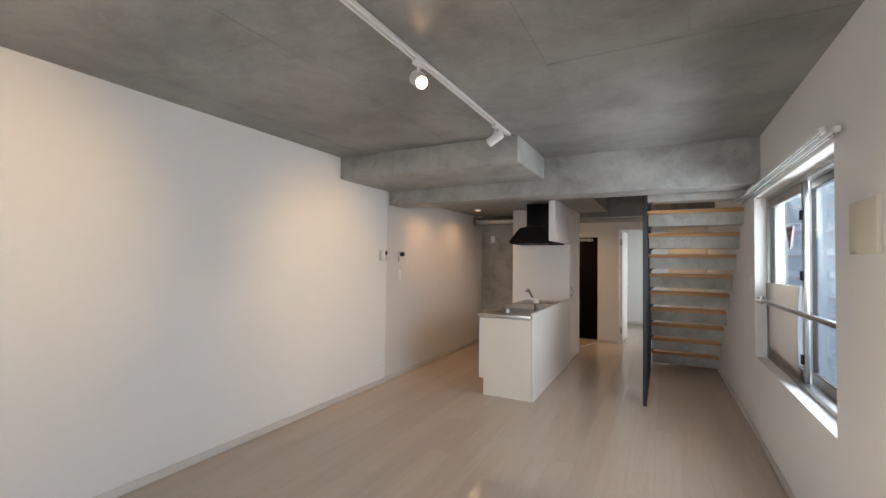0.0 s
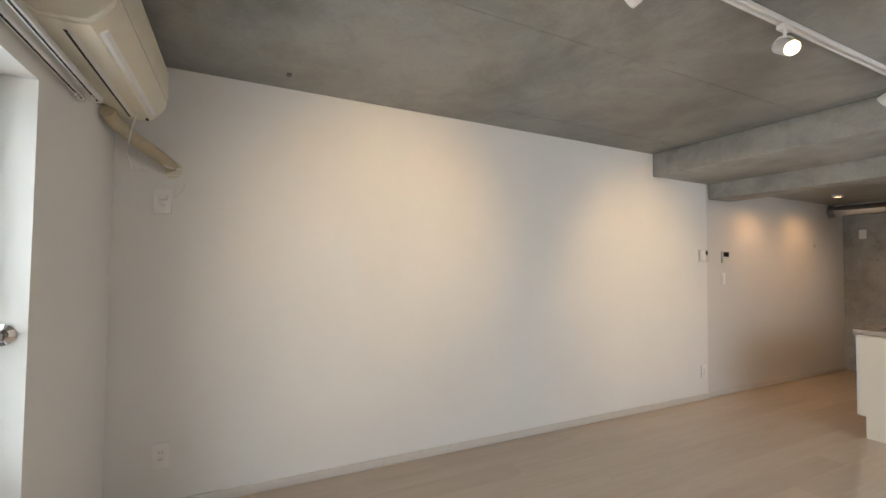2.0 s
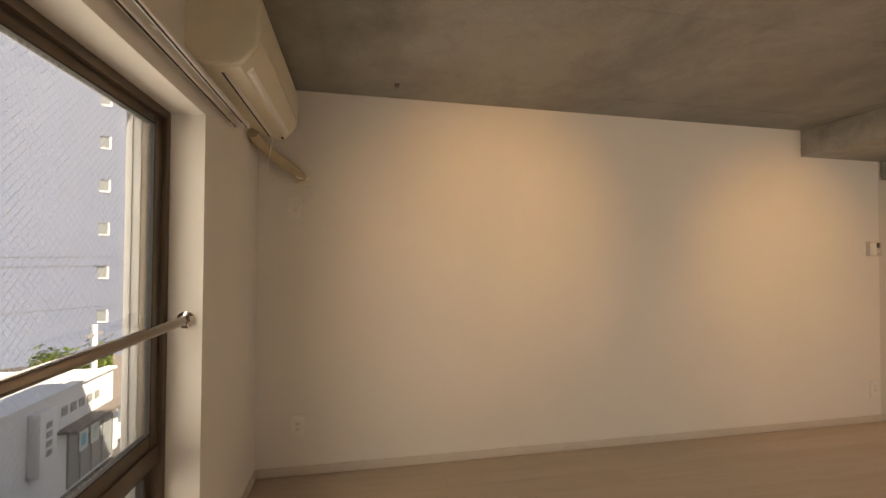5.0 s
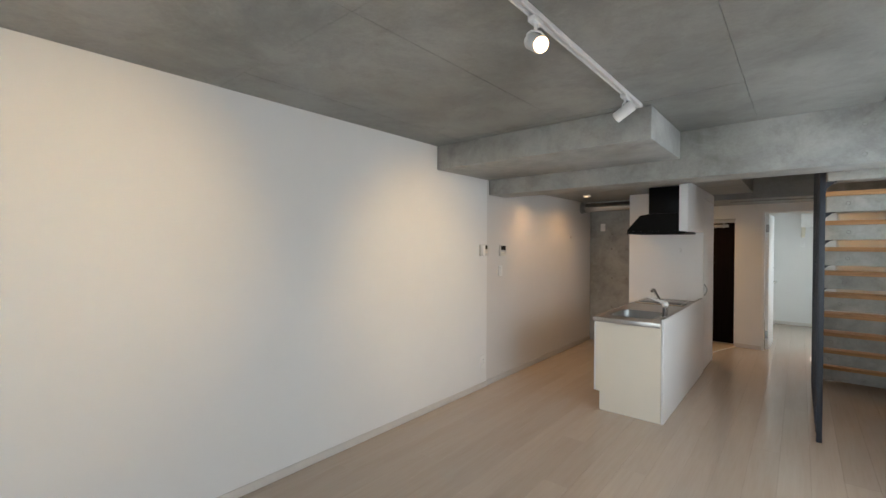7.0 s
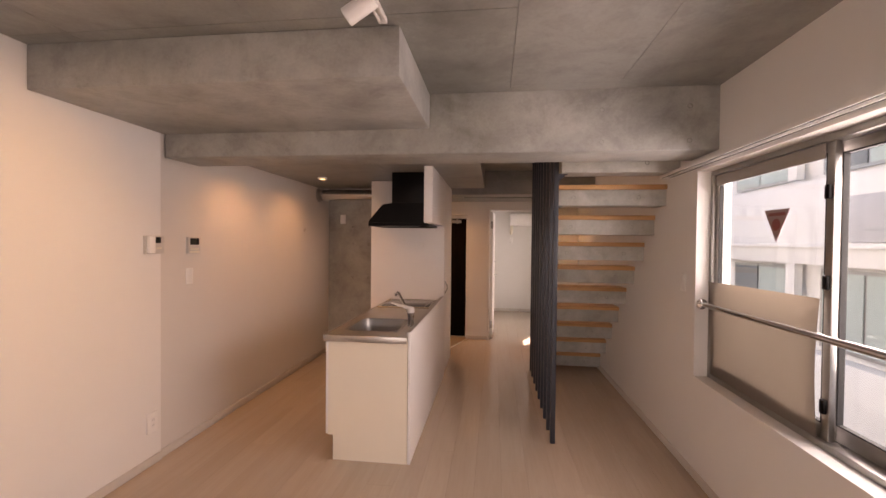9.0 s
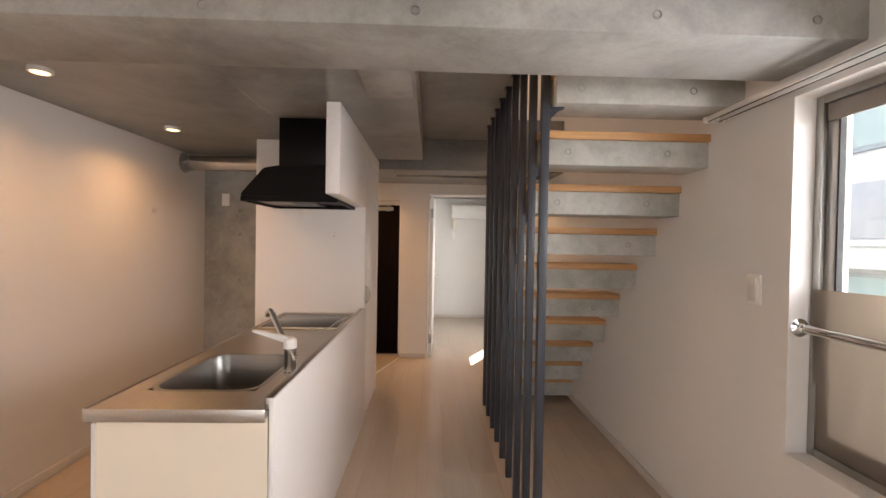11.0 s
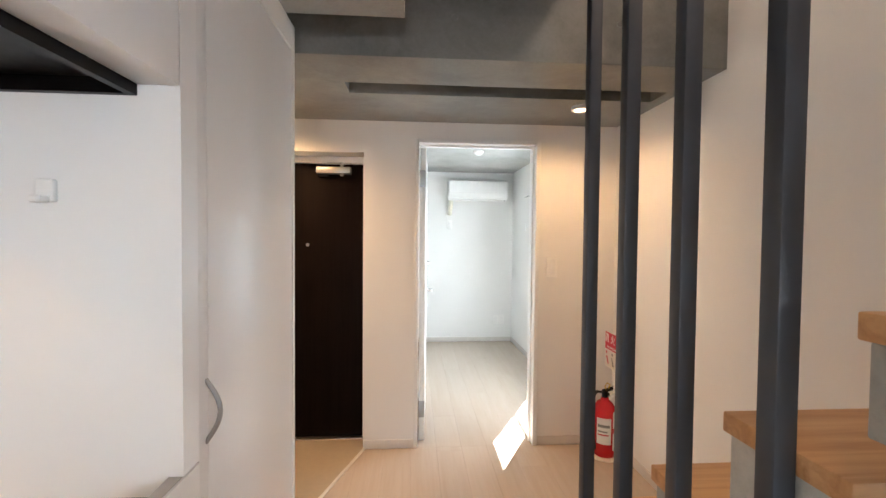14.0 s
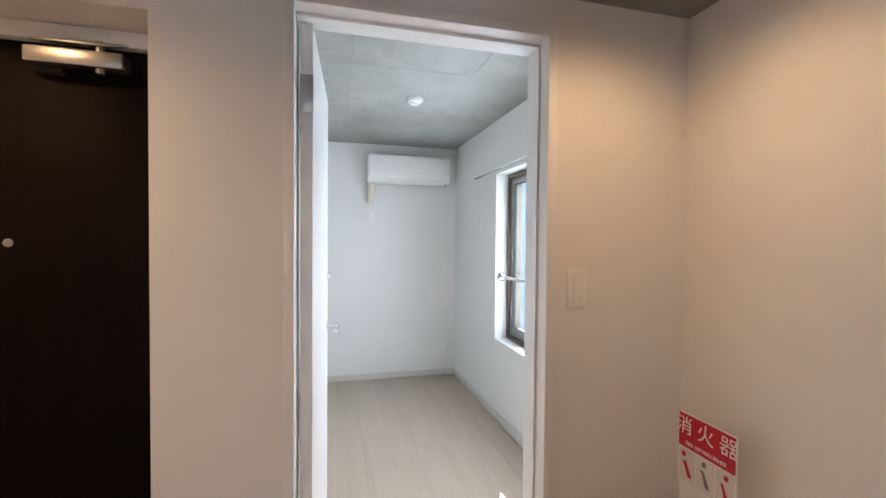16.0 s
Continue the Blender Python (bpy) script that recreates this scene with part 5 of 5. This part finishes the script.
prism(bm, [(0.5, 1.9), (-4.5, 1.9), (-2.0, 2.75)], 0, -2.8, 1.9)
part("roof", bm, ROOF, house)
part("gutter", boxes((-2.8, 1.9, 0.501, 0.58, 1.84, 1.92)), FACADE_WHITE, house)
for k in range(2):
    part("window", boxes((-2.0 + 1.9 * k, -0.9 + 1.9 * k, 0.001, 0.05, 0.7, 1.6)), PANE, house)

rnd = random.Random(7)
tree = thing("tree", "bright green leafy street tree", "tree", at=(-17.9, -11.2, STREET))
bm = bmesh.new()
bent(bm, [(0, 0, 0), (0.05, 0, 1.0), (0.0, 0.1, 1.8), (0.1, 0.1, 2.8)], 0.12, 8)
for k in range(6):
    a = k * 1.05
    bent(bm, [(0.05, 0.1, 1.5 + 0.15 * k), (0.6 * math.cos(a), 0.6 * math.sin(a), 2.1 + 0.15 * k), (1.1 * math.cos(a), 1.1 * math.sin(a), 2.5 + 0.15 * k)], 0.04, 6)
part("trunk", bm, ROOF, tree)
vs, fs = [], []
for k in range(3600):
    a, q = rnd.uniform(0, 6.283), rnd.random() ** 0.5
    p = Vector((1.5 * q * math.cos(a), 1.3 * q * math.sin(a), 2.75 + rnd.gauss(0, 0.30) + 0.3 * math.sin(3 * a) * q))
    u = Vector((rnd.uniform(-1, 1), rnd.uniform(-1, 1), rnd.uniform(-0.5, 0.5))).normalized()
    v = u.orthogonal().normalized()
    e = rnd.uniform(0.07, 0.14)
    n = len(vs)
    vs += [p - u * e, p + v * e * 0.6, p + u * e, p - v * e * 0.6]
    fs.append((n, n + 1, n + 2, n + 3))
me = bpy.data.meshes.new("crown")
me.from_pydata(vs, [], fs)
me.materials.append(LEAF_GREEN)
crown = new("crown", me)
crown.parent = tree

pole = thing("utility_pole", "grey utility pole with wires", "utility pole", at=(-16.64, -9.75, STREET))
part("pole", tube(bmesh.new(), (0, 0, 0), (0, 0, 4.75), 0.14, 0.10, 14), FACADE_WHITE, pole)
part("cross_arm", boxes((-0.5, 0.5, -0.05, 0.05, 4.3, 4.4)), GREY_PRINT, pole)
for k, z in enumerate((4.6, 6.9, 7.4)):
    pts = [(-22 + 4 * j, 10 - 4.0 * j, z + 0.012 * (j - 5) ** 2) for j in range(11)]
    part("wire", bent(bmesh.new(), pts, 0.018, 5), RUBBER, pole)

# the white building across the lane
nb = thing("neighbour_building", "white rendered building with balconies close across the lane", "building", at=(8.2, 0, STREET))
RENDER = worn("white_render_clean", (0.80, 0.79, 0.76), 0.7, 0, 0.3, 0.06, 1.5)
part("wall", boxes((0, 6, -12, 15.2, 0, 16)), RENDER, nb)
part("low_wing", boxes((0.3, 6, 15.21, 30, 0, 11.5)), FACADE_WHITE, nb)
for f in range(4):
    z = 2.75 + 3.1 * f
    for k in range(9):
        y = -9.4 + 2.75 * k
        w = part("window", boxes((-0.06, -0.001, y - 0.95, y + 0.95, z + 0.02, z + 1.43)), ALU, nb)
        part("pane", boxes((-0.075, -0.061, y - 0.88, y - 0.03, z + 0.08, z + 1.37)), PANE_GREEN, w)
        part("pane", boxes((-0.075, -0.061, y + 0.03, y + 0.88, z + 0.08, z + 1.37)), PANE_GREEN if (f + k) % 3 else PANE_GREY, w)
    part("parapet", boxes((-0.28, -0.001, -12, 15.2, z + 1.50, z + 3.02), bevel=0.01), RENDER, nb)
    part("ledge", boxes((-0.36, -0.2805, -12, 15.2, z + 1.80, z + 1.88), bevel=0.01), RENDER, nb)
    for k in range(5):
        part("mullion", boxes((-0.24, -0.1, -10.8 + 5.5 * k, -10.55 + 5.5 * k, z, z + 1.499)), RENDER, nb)
part("vent_panel", boxes((-0.31, -0.281, 8.75, 9.9, 7.75, 8.5), bevel=0.01), worn("grey_panel", (0.5, 0.5, 0.51), 0.6), nb)
part("drain_pipe", tube(bmesh.new(), (-0.36, 8.5, 0), (-0.36, 8.5, 16), 0.05, sides=12), FACADE_WHITE, nb)

# ---- floor planks, each a piece of its own ----
floor = bpy.data.objects["floor"]
plank_meshes = {}


def plank(x0, x1, y0, y1):
    w, l = round(x1 - x0 - 0.0003, 4), round(y1 - y0 - 0.0003, 4)
    if (w, l) not in plank_meshes:
        bm = boxes((-w / 2, w / 2, -l / 2, l / 2, -0.0155, 0.0))
        top_edges = [e for e in bm.edges if all(v.co.z > -0.001 for v in e.verts)]
        bmesh.ops.bevel(bm, geom=top_edges, offset=0.0006, segments=1, affect="EDGES")
        plank_meshes[w, l] = finish(bm, "plank", PLANK, False)
    ob = new("plank", plank_meshes[w, l])
    ob.parent, ob.location = floor, ((x0 + x1) / 2, (y0 + y1) / 2, 0)


def lay(x0, x1, y0, y1, length=1.82, width=0.165, seed=3):
    rnd = random.Random(seed)
    x, k = 0.145 + width * math.floor((x0 - 0.145) / width), 0
    while x < x1 - 0.01:
        a, b = max(x, x0), min(x + width, x1)
        y = y0 - length * ((k * 0.37) % 1.0)
        while y < y1 - 0.001:
            c, d = max(y, y0), min(y + length, y1)
            if b - a > 0.004 and d - c > 0.004:
                plank(a, b, c, d)
            y += length
        x, k = x + width, k + 1


lay(-0.012, W, 0.0, END_Y)
lay(1.98, W, END_Y, BED_Y, seed=5)
